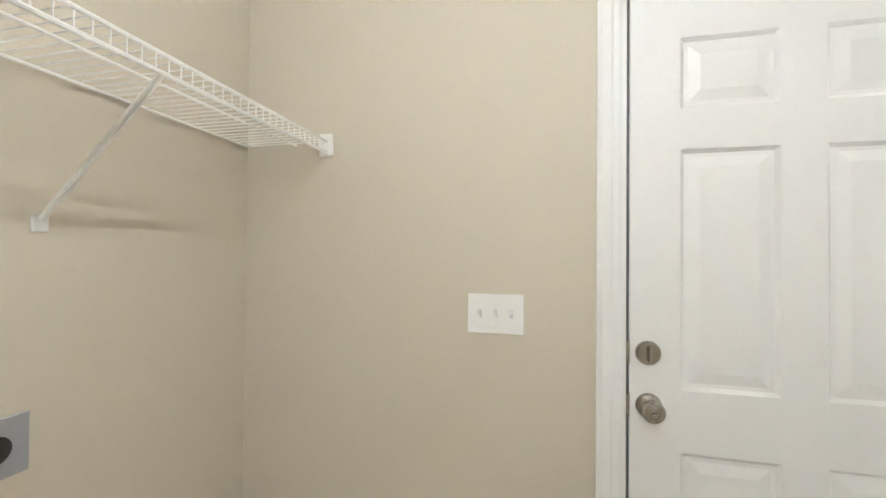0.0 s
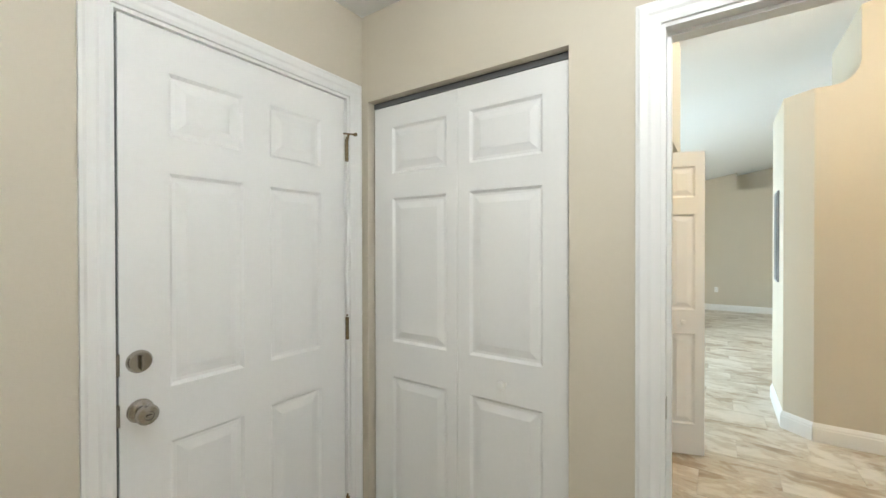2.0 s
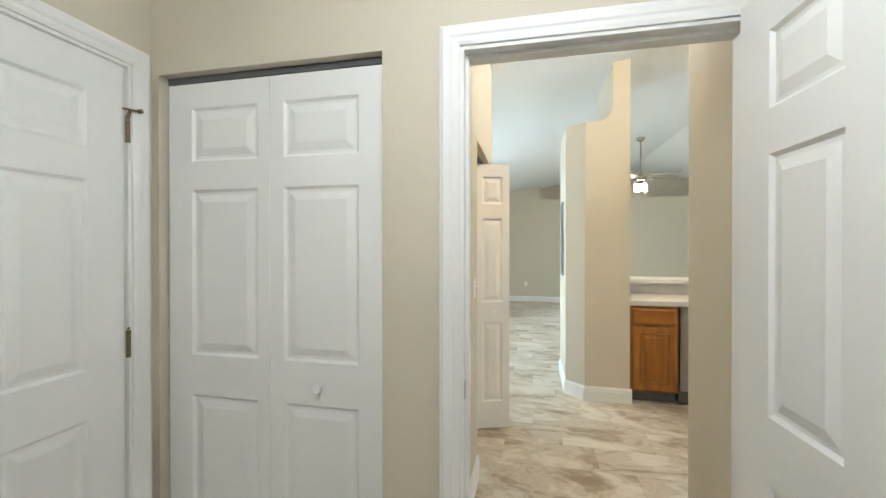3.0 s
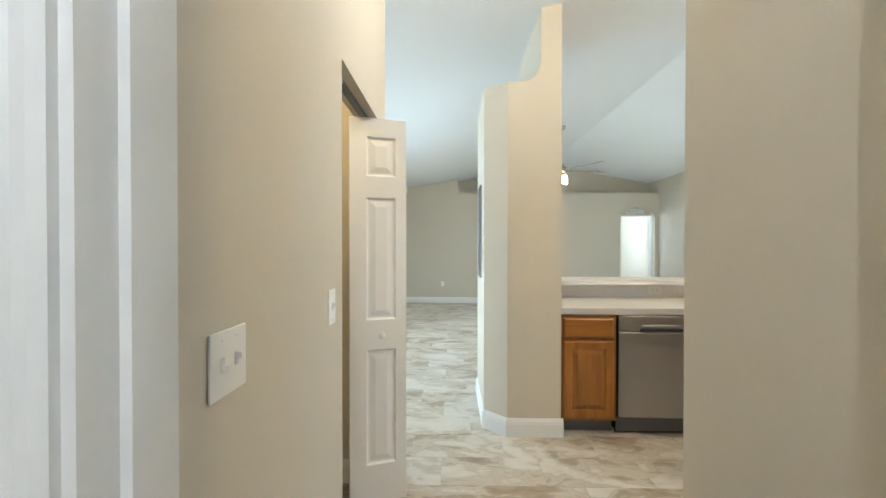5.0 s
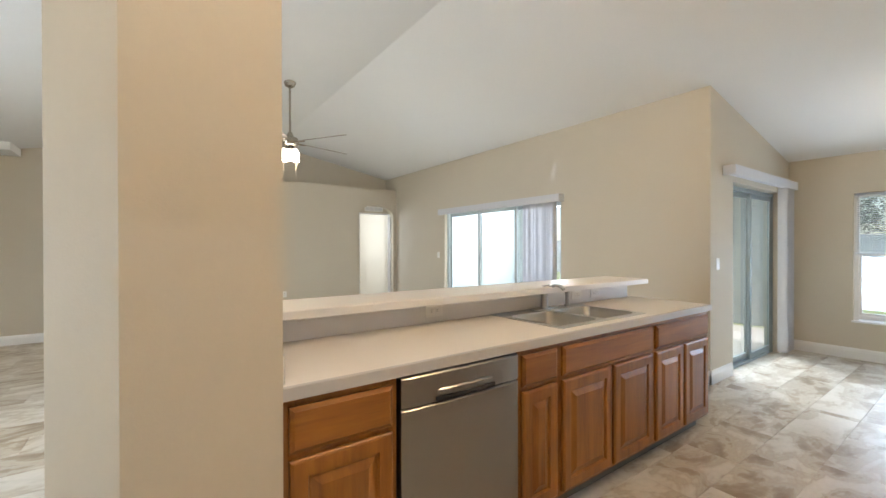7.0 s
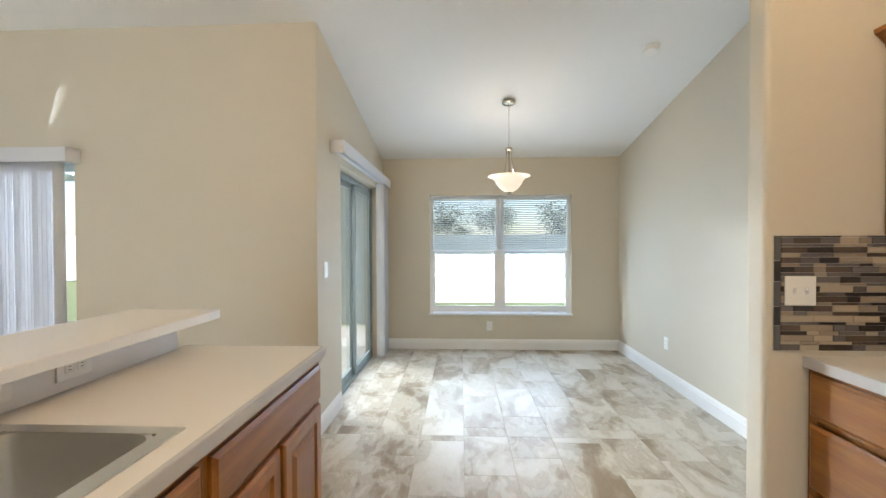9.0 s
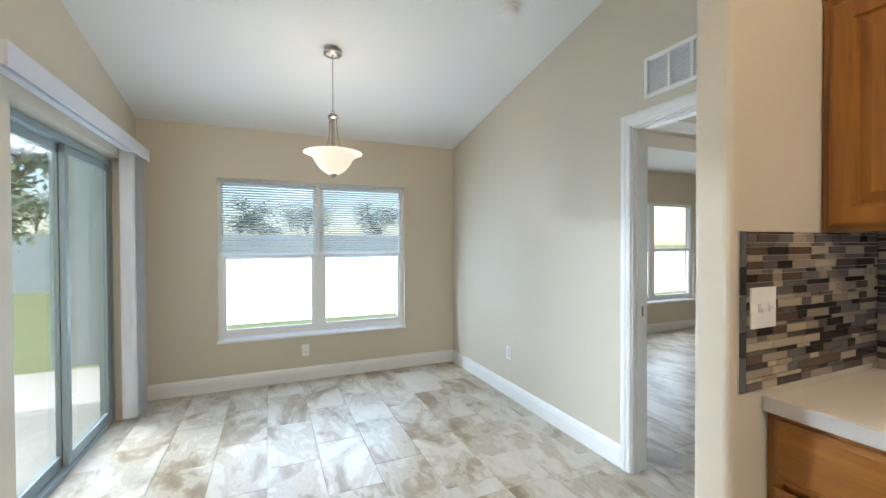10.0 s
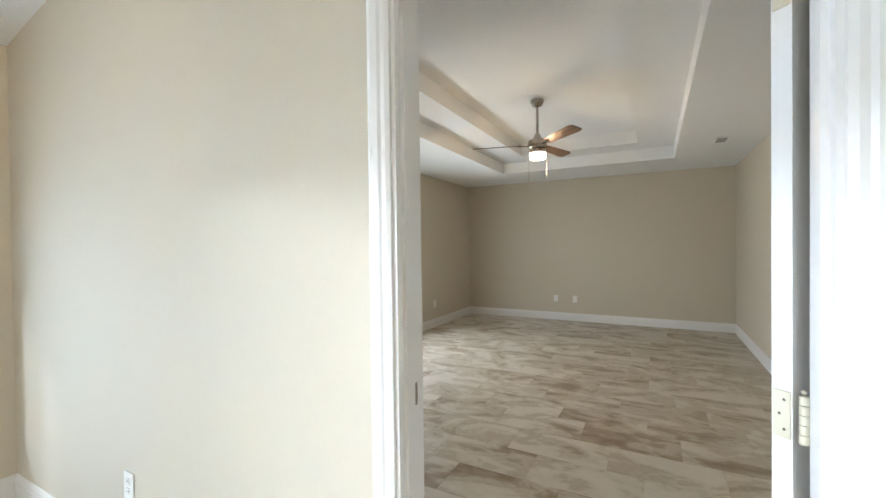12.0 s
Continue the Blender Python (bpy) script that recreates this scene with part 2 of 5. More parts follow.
SHADE = glowing("lit_alabaster_glass", (1.0, 0.82, 0.58), 0.3)
BULB = glowing("lit_frosted_glass", (1.0, 0.93, 0.82), 4.0)
STUCCO = material("pale_stucco", (0.33, 0.36, 0.36), 0.85, bump=0.6, bump_scale=60, grain=0.05)
CONCRETE = material("patio_concrete", (0.42, 0.40, 0.37), 0.85, bump=0.3, bump_scale=40, grain=0.1)
VINYL = material("white_vinyl", (0.80, 0.80, 0.80), 0.5)
GRASS = material("lawn_grass", (0.21, 0.25, 0.11), 0.9, grain=0.4, scale=35, bump=0.8, bump_scale=120, stain=0.2)
LEAF = material("tree_leaf", (0.12, 0.165, 0.09), 0.7, grain=0.35, scale=9)
BARK = material("tree_bark", (0.14, 0.10, 0.07), 0.9, bump=0.8, bump_scale=30, grain=0.3)


# ---- mesh helpers ----
def box(bm, x0, x1, y0, y1, z0, z1, bevel=0.0):
    x0, x1, y0, y1, z0, z1 = min(x0, x1), max(x0, x1), min(y0, y1), max(y0, y1), min(z0, z1), max(z0, z1)
    v = [bm.verts.new(p) for p in ((x0, y0, z0), (x1, y0, z0), (x1, y1, z0), (x0, y1, z0), (x0, y0, z1), (x1, y0, z1), (x1, y1, z1), (x0, y1, z1))]
    f = [bm.faces.new([v[i] for i in q]) for q in ((0, 3, 2, 1), (4, 5, 6, 7), (0, 1, 5, 4), (1, 2, 6, 5), (2, 3, 7, 6), (3, 0, 4, 7))]
    if bevel:
        edges = list({e for face in f for e in face.edges})
        bmesh.ops.bevel(bm, geom=edges, offset=bevel, segments=2, profile=0.5, affect="EDGES")
    return v


def prism(bm, plan, z0, z1):
    """An upright prism over a plan polygon (counter-clockwise); z1 may be a function of (x, y)."""
    top = z1 if callable(z1) else (lambda x, y: z1)
    lo = [bm.verts.new((x, y, z0)) for x, y in plan]
    hi = [bm.verts.new((x, y, top(x, y))) for x, y in plan]
    n = len(plan)
    bm.faces.new(lo[::-1])
    bm.faces.new(hi)
    for i in range(n):
        bm.faces.new((lo[i], lo[(i + 1) % n], hi[(i + 1) % n], hi[i]))


def lathe(bm, profile, center=(0, 0, 0), steps=24, axis="Z"):
    """A turned shape from (radius, height) pairs about an axis through center."""
    c = Vector(center)

    def at(r, h, a):
        u, w = r * math.cos(a), r * math.sin(a)
        return c + Vector({"Z": (u, w, h), "X": (h, u, w), "Y": (w, h, u)}[axis])

    rings = []
    for r, h in profile:
        rings.append([bm.verts.new(at(r, h, 2 * math.pi * i / steps)) for i in range(steps)] if r > 1e-6 else [bm.verts.new(at(0, h, 0))])
    for a, b in zip(rings, rings[1:]):
        for i in range(steps):
            j = (i + 1) % steps
            if len(a) > 1 and len(b) > 1:
                bm.faces.new((a[i], a[j], b[j], b[i]))
            elif len(a) > 1:
                bm.faces.new((a[i], a[j], b[0]))
            elif len(b) > 1:
                bm.faces.new((a[0], b[j], b[i]))
    return bm


def rod(bm, a, b, r, steps=8):
    a, b = Vector(a), Vector(b)
    q = (b - a).to_track_quat("Z", "Y")
    ends = []
    for c in (a, b):
        ends.append([bm.verts.new(c + q @ Vector((r * math.cos(2 * math.pi * i / steps), r * math.sin(2 * math.pi * i / steps), 0))) for i in range(steps)])
    bm.faces.new(ends[0][::-1])
    bm.faces.new(ends[1])
    for i in range(steps):
        j = (i + 1) % steps
        bm.faces.new((ends[0][i], ends[0][j], ends[1][j], ends[1][i]))


def tube(bm, points, r, steps=8):
    """One round bar bent along points."""
    pts = [Vector(p) for p in points]
    rings = []
    for i, p in enumerate(pts):
        d = pts[min(i + 1, len(pts) - 1)] - pts[max(i - 1, 0)]
        q = d.to_track_quat("Z", "Y")
        rings.append([bm.verts.new(p + q @ Vector((r * math.cos(2 * math.pi * k / steps), r * math.sin(2 * math.pi * k / steps), 0))) for k in range(steps)])
    for a, b in zip(rings, rings[1:]):
        # match the nearest start so that the bar does not twist
        k0 = min(range(steps), key=lambda k: (b[k].co - a[0].co).length)
        b[:] = b[k0:] + b[:k0]
        for i in range(steps):
            j = (i + 1) % steps
            bm.faces.new((a[i], a[j], b[j], b[i]))
    bm.faces.new(rings[0][::-1])
    bm.faces.new(rings[-1])


def mesh_of(name, bm, mat, smooth=False):
    me = bpy.data.meshes.new(name)
    bmesh.ops.recalc_face_normals(bm, faces=bm.faces)
    bm.to_mesh(me)
    bm.free()
    me.materials.append(mat)
    if smooth:
        me.shade_smooth()
        me.set_sharp_from_angle(angle=radians(40))
    return me


def part(name, bm, mat, parent=None, label="", smooth=False):
    ob = new(name, mesh_of(name, bm, mat, smooth))
    ob.parent = parent
    return tagged(ob, label)


def bx(name, mat, parent, x0, x1, y0, y1, z0, z1, bevel=0.0, label=""):
    bm = bmesh.new()
    box(bm, x0, x1, y0, y1, z0, z1, bevel)
    return part(name, bm, mat, parent, label)


def thing(name, m, label, category, group="", kind=""):
    ob = new(name)
    ob.empty_display_size = 0.1
    ob.matrix_world = m
    return tagged(ob, label, category, group, kind)


def structure(name, bm, mat, label, category):
    ob = part(name, bm, mat)
    return tagged(ob, label, category, kind="structure")


RIDGE_Y, RIDGE_Z = -2.25, 3.37


def vault(x, y):
    """Height of the vaulted ceiling."""
    return RIDGE_Z - 0.190 * (y - RIDGE_Y) if y > RIDGE_Y else 2.44 + (RIDGE_Z - 2.44) / (RIDGE_Y + 7.08) * (y + 7.08)


def wall_box(bm, x0, x1, y0, y1, z0, z1):
    """A wall block; z1 None: up to the vault, split at the ridge."""
    if z1 is not None:
        box(bm, x0, x1, y0, y1, z0, z1)
        return
    cuts = [y0, RIDGE_Y, y1] if y0 < RIDGE_Y < y1 else [y0, y1]
    for a, b in zip(cuts, cuts[1:]):
        prism(bm, [(x0, a), (x1, a), (x1, b), (x0, b)], z0, lambda x, y: vault(x, y) + 0.02)


def wall(name, x0, x1, y0, y1, top, holes=(), label="beige painted wall", mat=PAINT):
    """A straight wall along its longer side, with holes (from, to, bottom, top) through it."""
    bm = bmesh.new()
    along_x = x1 - x0 > y1 - y0
    a0, a1 = (x0, x1) if along_x else (y0, y1)

    def piece(a, b, z0, z1):
        if b - a > 1e-4:
            wall_box(bm, *((a, b, y0, y1) if along_x else (x0, x1, a, b)), z0, z1)

    at = a0
    for b0, b1, h0, h1 in sorted(holes):
        piece(at, b0, 0, top)
        if h0 > 0:
            piece(b0, b1, 0, h0)
        piece(b0, b1, h1, top)
        at = b1
    piece(at, a1, 0, top)
    return structure(name, bm, mat, label, "wall")


# ---- the large structure ----
N = 0.54  # hall side of the pantry wall
wall("wall_laundry_west", -0.23, -0.115, -1.0, 1.765, 2.44)
wall("wall_laundry_north", -0.115, 2.9, 1.65, 1.765, 2.44, [(1.065, 1.925, 0, 2.062)])
wall("wall_laundry_east", 2.0, 2.115, -1.0, 1.65, None, [(0.707, 1.615, 0, 2.05), (-0.400, 0.448, 0, 2.04)])
wall("wall_laundry_south", -0.115, 2.0, -1.0, -0.885, 2.44)
wall("wall_hall_north", 2.115, 4.1, N, N + 0.115, None, [(3.155, 3.905, 0, 2.04)])
wall("wall_closet_side", 2.8, 2.9, N + 0.115, 1.65, 2.44)
wall("wall_pantry_back", 2.9, 4.1, 1.65, 1.765, None)
wall("wall_pantry_east", 3.985, 4.1, N + 0.115, 1.65, None)
wall("wall_living_west", 4.0, 4.1, 1.765, 2.6, None)
wall("wall_hall_south", 2.115, 2.83, -0.62, -0.508, None)
wall("wall_kitchen_west", 1.885, 2.0, -7.08, -1.0, None, [(-4.595, -3.742, 0, 2.04)])
stub = wall("wall_kitchen_nook_stub", 2.0, 2.79, -3.667, -3.56, None)
# rounded plaster corners at the free end
bm = bmesh.new()
bm.from_mesh(stub.data)
bmesh.ops.remove_doubles(bm, verts=bm.verts, dist=1e-5)
ends = [e for e in bm.edges if min(v.co.x for v in e.verts) > 2.7 and abs(e.verts[0].co.z - e.verts[1].co.z) > 1]
bmesh.ops.bevel(bm, geom=ends, offset=0.02, segments=4, profile=0.5, affect="EDGES")
bm.to_mesh(stub.data)
bm.free()
wall("wall_nook_south", 1.885, 5.135, -7.23, -7.08, 2.46, [(2.585, 4.383, 0.455, 1.967)])
wall("wall_nook_east", 4.985, 5.135, -7.08, -4.70, None, [(-6.70, -5.25, 0, 2.02)])
wall("wall_living_south", 5.135, 11.85, -4.85, -4.70, None, [(6.75, 9.40, 0, 2.02)])
wall("wall_living_east_upper", 11.75, 11.85, -4.70, 0.0, None, [(-4.70, -3.2, 0, 2.55)])
wall("wall_far_room_corner", 11.75, 11.85, -5.2, -4.85, 2.6)
wall("wall_living_north", 4.1, 10.9, 2.6, 2.7, None, [(5.3, 7.1, 0.5, 2.0)])
wall("wall_bedroom_west", -4.45, -4.32, -7.3, -2.85, 2.44)
wall("wall_bedroom_north", -4.32, 1.885, -2.97, -2.85, 2.44)
wall("wall_bedroom_south", -4.32, 1.885, -7.35, -7.2, 2.44, [(-2.31, -0.51, 0.455, 1.967)])


def arch_wall(name, m, length, thick, b0, b1, spring, rise, top, label, sides=18):
    """A wall in its own frame (x along, y thick) with one arched opening."""
    bm = bmesh.new()
    box(bm, 0, b0, 0, thick, 0, top)
    box(bm, b1, length, 0, thick, 0, top)
    mid, half = (b0 + b1) / 2, (b1 - b0) / 2
    xs = [mid - half * math.cos(math.pi * i / sides) for i in range(sides + 1)]
    zs = [spring + rise * math.sqrt(max(0, 1 - ((x - mid) / half) ** 2)) for x in xs]
    for i in range(sides):
        v = []
        for y in (0, thick):
            v.append([bm.verts.new(p) for p in ((xs[i], y, zs[i]), (xs[i + 1], y, zs[i + 1]), (xs[i + 1], y, top), (xs[i], y, top))])
        bm.faces.new(v[0][::-1])
        bm.faces.new(v[1])
        bm.faces.new((v[0][0], v[0][1], v[1][1], v[1][0]))
        bm.faces.new((v[0][3], v[1][3], v[1][2], v[0][2]))
    ob = structure(name, bm, PAINT, label, "wall")
    ob.matrix_world = m
    return ob


# living room east wall: low thick wall with a plant ledge on top and an arched way at its end
arch_wall("wall_living_east_ledge", pose(11.25, -4.70, 0, 0, 0, 90) @ Matrix.Scale(-1, 4, (0, 1, 0)), 4.70, 0.12, 0.08, 0.92, 1.98, 0.27, 2.60, "beige wall with plant ledge and arched doorway")
bm = bmesh.new()
box(bm, 11.37, 11.75, -4.70, 0.0, 2.55, 2.60)
box(bm, 11.25, 11.75, -0.005, 0.0, 2.60, 2.605)
structure("wall_plant_ledge", bm, PAINT, "beige plant ledge top", "ledge")
wall("wall_living_east", 11.25, 11.40, 0.0, 1.64, None)
# splayed corner wall with an arched way to the side hall
arch_wall("wall_splayed_arch", pose(11.25, 1.62, 0, 0, 0, 112) @ Matrix.Scale(-1, 4, (0, 1, 0)), 1.06, 0.14, 0.10, 0.97, 2.02, 0.28, 2.70, "splayed beige wall with arched opening")
# small spaces behind the two arches
wall("wall_side_hall_east", 12.35, 12.45, 1.2, 4.4, 2.6)
wall("wall_side_hall_south", 11.40, 12.35, 1.54, 1.64, 2.6)
wall("wall_side_hall_north", 10.8, 12.35, 3.9, 4.0, 2.6)
wall("wall_side_hall_west", 10.75, 10.85, 2.7, 4.0, 2.6)
wall("wall_far_room_west", 11.40, 11.50, -4.70, -3.2, 2.55, [(-4.63, -3.87, 0, 2.09)])
wall("wall_far_room_north", 11.50, 14.6, -3.3, -3.2, 2.6)
wall("wall_far_room_south", 11.85, 14.6, -5.2, -5.1, 2.6)
wall("wall_far_room_east", 14.5, 14.6, -5.1, -3.3, 2.6)

# pillar at the end of the peninsula: low block with splayed corner, and a fin up to the vault with a hollow curve
bm = bmesh.new()
prism(bm, [(4.56, -0.49), (4.56, -0.255), (4.705, -0.10), (5.45, -0.10), (5.45, -0.49)][::-1], 0, 2.52)
prism(bm, [(4.56, -0.635), (5.45, -0.635), (5.45, -0.49), (4.56, -0.49)], 0, lambda x, y: vault(x, y) + 0.02)
curve = [(-0.49 + 0.14 * (1 - math.sin(a * math.pi / 16)), 2.52 + 0.15 * (1 - math.cos(a * math.pi / 16))) for a in range(9)]
for (ya, za), (yb, zb) in zip(curve, curve[1:]):
    v = [[bm.verts.new((x, y, z)) for y, z in ((ya, za), (yb, zb), (-0.492, zb), (-0.492, za))] for x in (4.56, 5.45)]
    for i in range(4):
        bm.faces.new((v[0][i], v[0][(i + 1) % 4], v[1][(i + 1) % 4], v[1][i]))
    bm.faces.new(v[0])
    bm.faces.new(v[1][::-1])
structure("wall_kitchen_pillar", bm, PAINT, "beige pillar with splayed corner and curved shoulder", "pillar")
# half wall behind the sink counter
bm = bmesh.new()
box(bm, 5.20, 5.33, -3.58, -0.635, 0, 1.026)
structure("wall_peninsula_half", bm, PAINT, "low beige wall carrying the breakfast bar", "wall")

# ceilings
bm = bmesh.new()
prism_pts = [(2.6 + 0.1, RIDGE_Y), (RIDGE_Y, -7.23)]
for y1, y0 in prism_pts:
    v = [bm.verts.new((x, y, vault(x, y) + dz)) for dz in (0, 0.12) for x, y in ((1.885, y0), (11.85, y0), (11.85, y1), (1.885, y1))]
    for q in ((0, 1, 2, 3), (7, 6, 5, 4), (0, 4, 5, 1), (1, 5, 6, 2), (2, 6, 7, 3), (3, 7, 4, 0)):
        bm.faces.new([v[i] for i in q])
structure("ceiling_vault", bm, CEIL, "white vaulted ceiling with light texture", "ceiling")
bm = bmesh.new()
box(bm, -0.23, 2.0, -1.0, 1.765, 2.44, 2.54)
structure("ceiling_laundry", bm, CEIL, "flat white textured ceiling", "ceiling")
bm = bmesh.new()
box(bm, 2.115, 3.985, N + 0.115, 1.765, 2.42, 2.44)
structure("ceiling_pantry", bm, CEIL, "flat white pantry ceiling", "ceiling")
bm = bmesh.new()
box(bm, 10.75, 12.45, 1.2, 4.4, 2.6, 2.7)
box(bm, 11.76, 14.6, -5.2, -3.2, 2.6, 2.7)
structure("ceiling_far_halls", bm, CEIL, "flat white hall ceilings", "ceiling")
bm = bmesh.new()
T0, T1, S0, S1 = -3.25, 0.95, -6.12, -3.78  # tray
box(bm, -4.45, T0, -7.35, -2.85, 2.44, 2.6)
box(bm, T1, 1.885, -7.35, -2.85, 2.44, 2.6)
box(bm, T0, T1, -7.35, S0, 2.44, 2.6)
box(bm, T0, T1, S1, -2.85, 2.44, 2.6)
I0, I1, J0, J1 = T0 + 0.42, T1 - 0.42, S0 + 0.42, S1 - 0.42
box(bm, T0, I0, S0, S1, 2.6, 2.76)
box(bm, I1, T1, S0, S1, 2.6, 2.76)
box(bm, I0, I1, S0, J0, 2.6, 2.76)
box(bm, I0, I1, J1, S1, 2.6, 2.76)
box(bm, T0, T1, S0, S1, 2.76, 2.86)
structure("ceiling_bedroom_tray", bm, CEIL, "white two-step tray ceiling", "ceiling")

# grout bed under the tiles
bm = bmesh.new()
box(bm, -4.45, 14.6, -7.23, 4.4, -0.10, -0.004)
FLOOR = structure("floor", bm, GROUT, "stone-look tile floor with thin joints", "floor")

# ---- baseboards ----
BASE_H, BASE_T = 0.133, 0.016


def baseboard(x0, y0, x1, y1, side, e0=0.0, e1=0.0):
    """A moulded board from one end to the other; side: the unit normal into the room."""
    d = Vector((x1 - x0, y1 - y0, 0))
    u = d.normalized()
    n = Vector((side[0], side[1], 0))
    a, b = Vector((x0, y0, 0)) - u * e0, Vector((x1, y1, 0)) + u * e1
    prof = [(0.0005, 0.001), (BASE_T, 0.001), (BASE_T, 0.092), (0.013, 0.098), (0.013, 0.108), (0.007, 0.124), (0.003, BASE_H), (0.0005, BASE_H)]
    bm = bmesh.new()
    ends = [[bm.verts.new(p + n * o + Vector((0, 0, z))) for o, z in prof] for p in (a, b)]
    k = len(prof)
    bm.faces.new(ends[0])
    bm.faces.new(ends[1][::-1])
    for i in range(k):
        bm.faces.new((ends[0][i], ends[1][i], ends[1][(i + 1) % k], ends[0][(i + 1) % k]))
    structure("baseboard", bm, WHITE, "white moulded baseboard", "baseboard")


for seg in (
    (2.115, N, 3.155, N, (0, -1)), (3.905, N, 4.1, N, (0, -1), 0, BASE_T), (4.1, N, 4.1, 2.6, (1, 0), BASE_T),
    (2.115, -0.508, 2.83, -0.508, (0, 1), 0, BASE_T), (2.83, -0.62, 2.83, -0.508, (1, 0)),
    (2.9, 1.65, 3.985, 1.65, (0, -1)), (3.985, N + 0.115, 3.985, 1.65, (-1, 0)), (2.9, N + 0.115, 2.9, 1.65, (1, 0)),
    (4.56, -0.635, 4.56, -0.255, (-1, 0), BASE_T, 0.004), (4.56, -0.255, 4.705, -0.10, (-0.73, 0.683)), (4.705, -0.10, 5.45, -0.10, (0, 1), 0.004),
    (2.0, -7.08, 2.0, -4.654, (1, 0)), (2.0, -7.08, 4.985, -7.08, (0, 1)), (4.985, -7.08, 4.985, -6.72, (-1, 0)), (4.985, -5.22, 4.985, -4.70, (-1, 0), 0, BASE_T),
    (4.985, -4.70, 6.72, -4.70, (0, 1), BASE_T), (9.43, -4.70, 11.25, -4.70, (0, 1)), (2.0, -3.667, 2.79, -3.667, (0, -1), 0, BASE_T), (2.79, -3.667, 2.79, -3.56, (1, 0)),
    (11.25, 0.0, 11.25, 1.62, (-1, 0)), (11.25, -3.78, 11.25, 0.0, (-1, 0)), (4.1, 2.6, 10.86, 2.6, (0, -1)),
    (12.35, 1.64, 12.35, 3.9, (-1, 0)), (11.4, 1.64, 12.35, 1.64, (0, 1)),
    (-4.32, -7.2, -4.32, -2.97, (1, 0)), (-4.32, -7.2, 1.885, -7.2, (0, 1)), (-4.32, -2.97, 1.1, -2.97, (0, -1)), (14.5, -5.1, 14.5, -3.3, (-1, 0)),
    (2.0, -0.885, -0.115, -0.885, (0, 1)), (-0.115, -0.885, -0.115, 1.65, (1, 0)), (-0.115, 1.65, 1.0, 1.65, (0, -1)), (2.0, 0.52, 2.0, 0.70, (-1, 0)),
):
    baseboard(*seg)

# ---- doors and door trim ----
SIX = (0.20, 0.80, 0.965, 1.605, 1.715, 1.905)  # panel bottoms and tops


def ring_panel(bm, x0, x1, z0, z1, y, out):
    """A raised field inside a moulded recess; out: the way the face looks along y."""
    rings = []
    for inset, depth in ((0, 0), (0.010, 0.009), (0.020, 0.009), (0.048, 0.001)):
        rings.append([bm.verts.new((x, y - out * depth, z)) for x, z in ((x0 + inset, z0 + inset), (x1 - inset, z0 + inset), (x1 - inset, z1 - inset), (x0 + inset, z1 - inset))])
    for a, b in zip(rings, rings[1:]):
        for i in range(4):
            j = (i + 1) % 4
            bm.faces.new((a[i], a[j], b[j], b[i]))
    bm.faces.new(rings[-1])


def panel_slab(bm, w, h, t, cols, rows):
    """A moulded slab (x 0..w, y 0..t, z 0..h); cols and rows: (from, to) pairs of its panels."""
    xs = sorted({0, w, *(v for c in cols for v in c)})
    zs = sorted({0, h, *(v for r in rows for v in r)})
    for y, out in ((0, -1), (t, 1)):
        for xa, xb in zip(xs, xs[1:]):
            for za, zb in zip(zs, zs[1:]):
                if (xa, xb) in cols and (za, zb) in rows:
                    ring_panel(bm, xa, xb, za, zb, y, out)
                else:
                    bm.faces.new([bm.verts.new(p) for p in ((xa, y, za), (xb, y, za), (xb, y, zb), (xa, y, zb))])
    for q in (((0, 0, 0), (0, t, 0), (0, t, h), (0, 0, h)), ((w, 0, 0), (w, 0, h), (w, t, h), (w, t, 0)), ((0, 0, h), (0, t, h), (w, t, h), (w, 0, h)), ((0, 0, 0), (w, 0, 0), (w, t, 0), (0, t, 0))):
        bm.faces.new([bm.verts.new(p) for p in q])
    bmesh.ops.remove_doubles(bm, verts=bm.verts, dist=1e-5)


def six_panel(bm, w, h=2.03, t=0.035):
    s, mid = 0.125, 0.10
    c = (w - 2 * s - mid) / 2
    panel_slab(bm, w, h, t, [(s, s + c), (s + c + mid, w - s)], list(zip(SIX[::2], SIX[1::2])))


def casing(parent, b0, b1, top, m, width=0.065, legs=(True, True)):
    """Moulded door trim in its own frame: x along the wall, -y into the room."""
    prof = [(0, 0), (0, 0.010), (0.012, 0.014), (0.024, 0.014), (0.032, 0.018), (0.052, 0.019), (0.058, 0.015), (width, 0.013), (width, 0)]
    for name, use in (("side_trim", legs[0]), ("side_trim", legs[1]), ("head_trim", True)):
        if not use:
            continue
        bm = bmesh.new()
        left = name == "side_trim" and parent.get("n", 0) == 0 and legs[0]
        if name == "head_trim":
            path = [Vector((b0, 0, top)), Vector((b1, 0, top))]
            offs = [Vector((-1, 0, 1)), Vector((1, 0, 1))]
        elif left:
            path, offs = [Vector((b0, 0, 0.001)), Vector((b0, 0, top))], [Vector((-1, 0, 0)), Vector((-1, 0, 1))]
            parent["n"] = 1
        else:
            path, offs = [Vector((b1, 0, 0.001)), Vector((b1, 0, top))], [Vector((1, 0, 0)), Vector((1, 0, 1))]
        ends = [[bm.verts.new(p + o * a + Vector((0, -d - 0.0005, 0))) for a, d in prof] for p, o in zip(path, offs)]
        k = len(prof)
        bm.faces.new(ends[0])
        bm.faces.new(ends[1][::-1])
        for i in range(k):
            bm.faces.new((ends[0][i], ends[0][(i + 1) % k], ends[1][(i + 1) % k], ends[1][i]))
        ob = part(name, bm, WHITE, parent)
        ob.matrix_basis = m


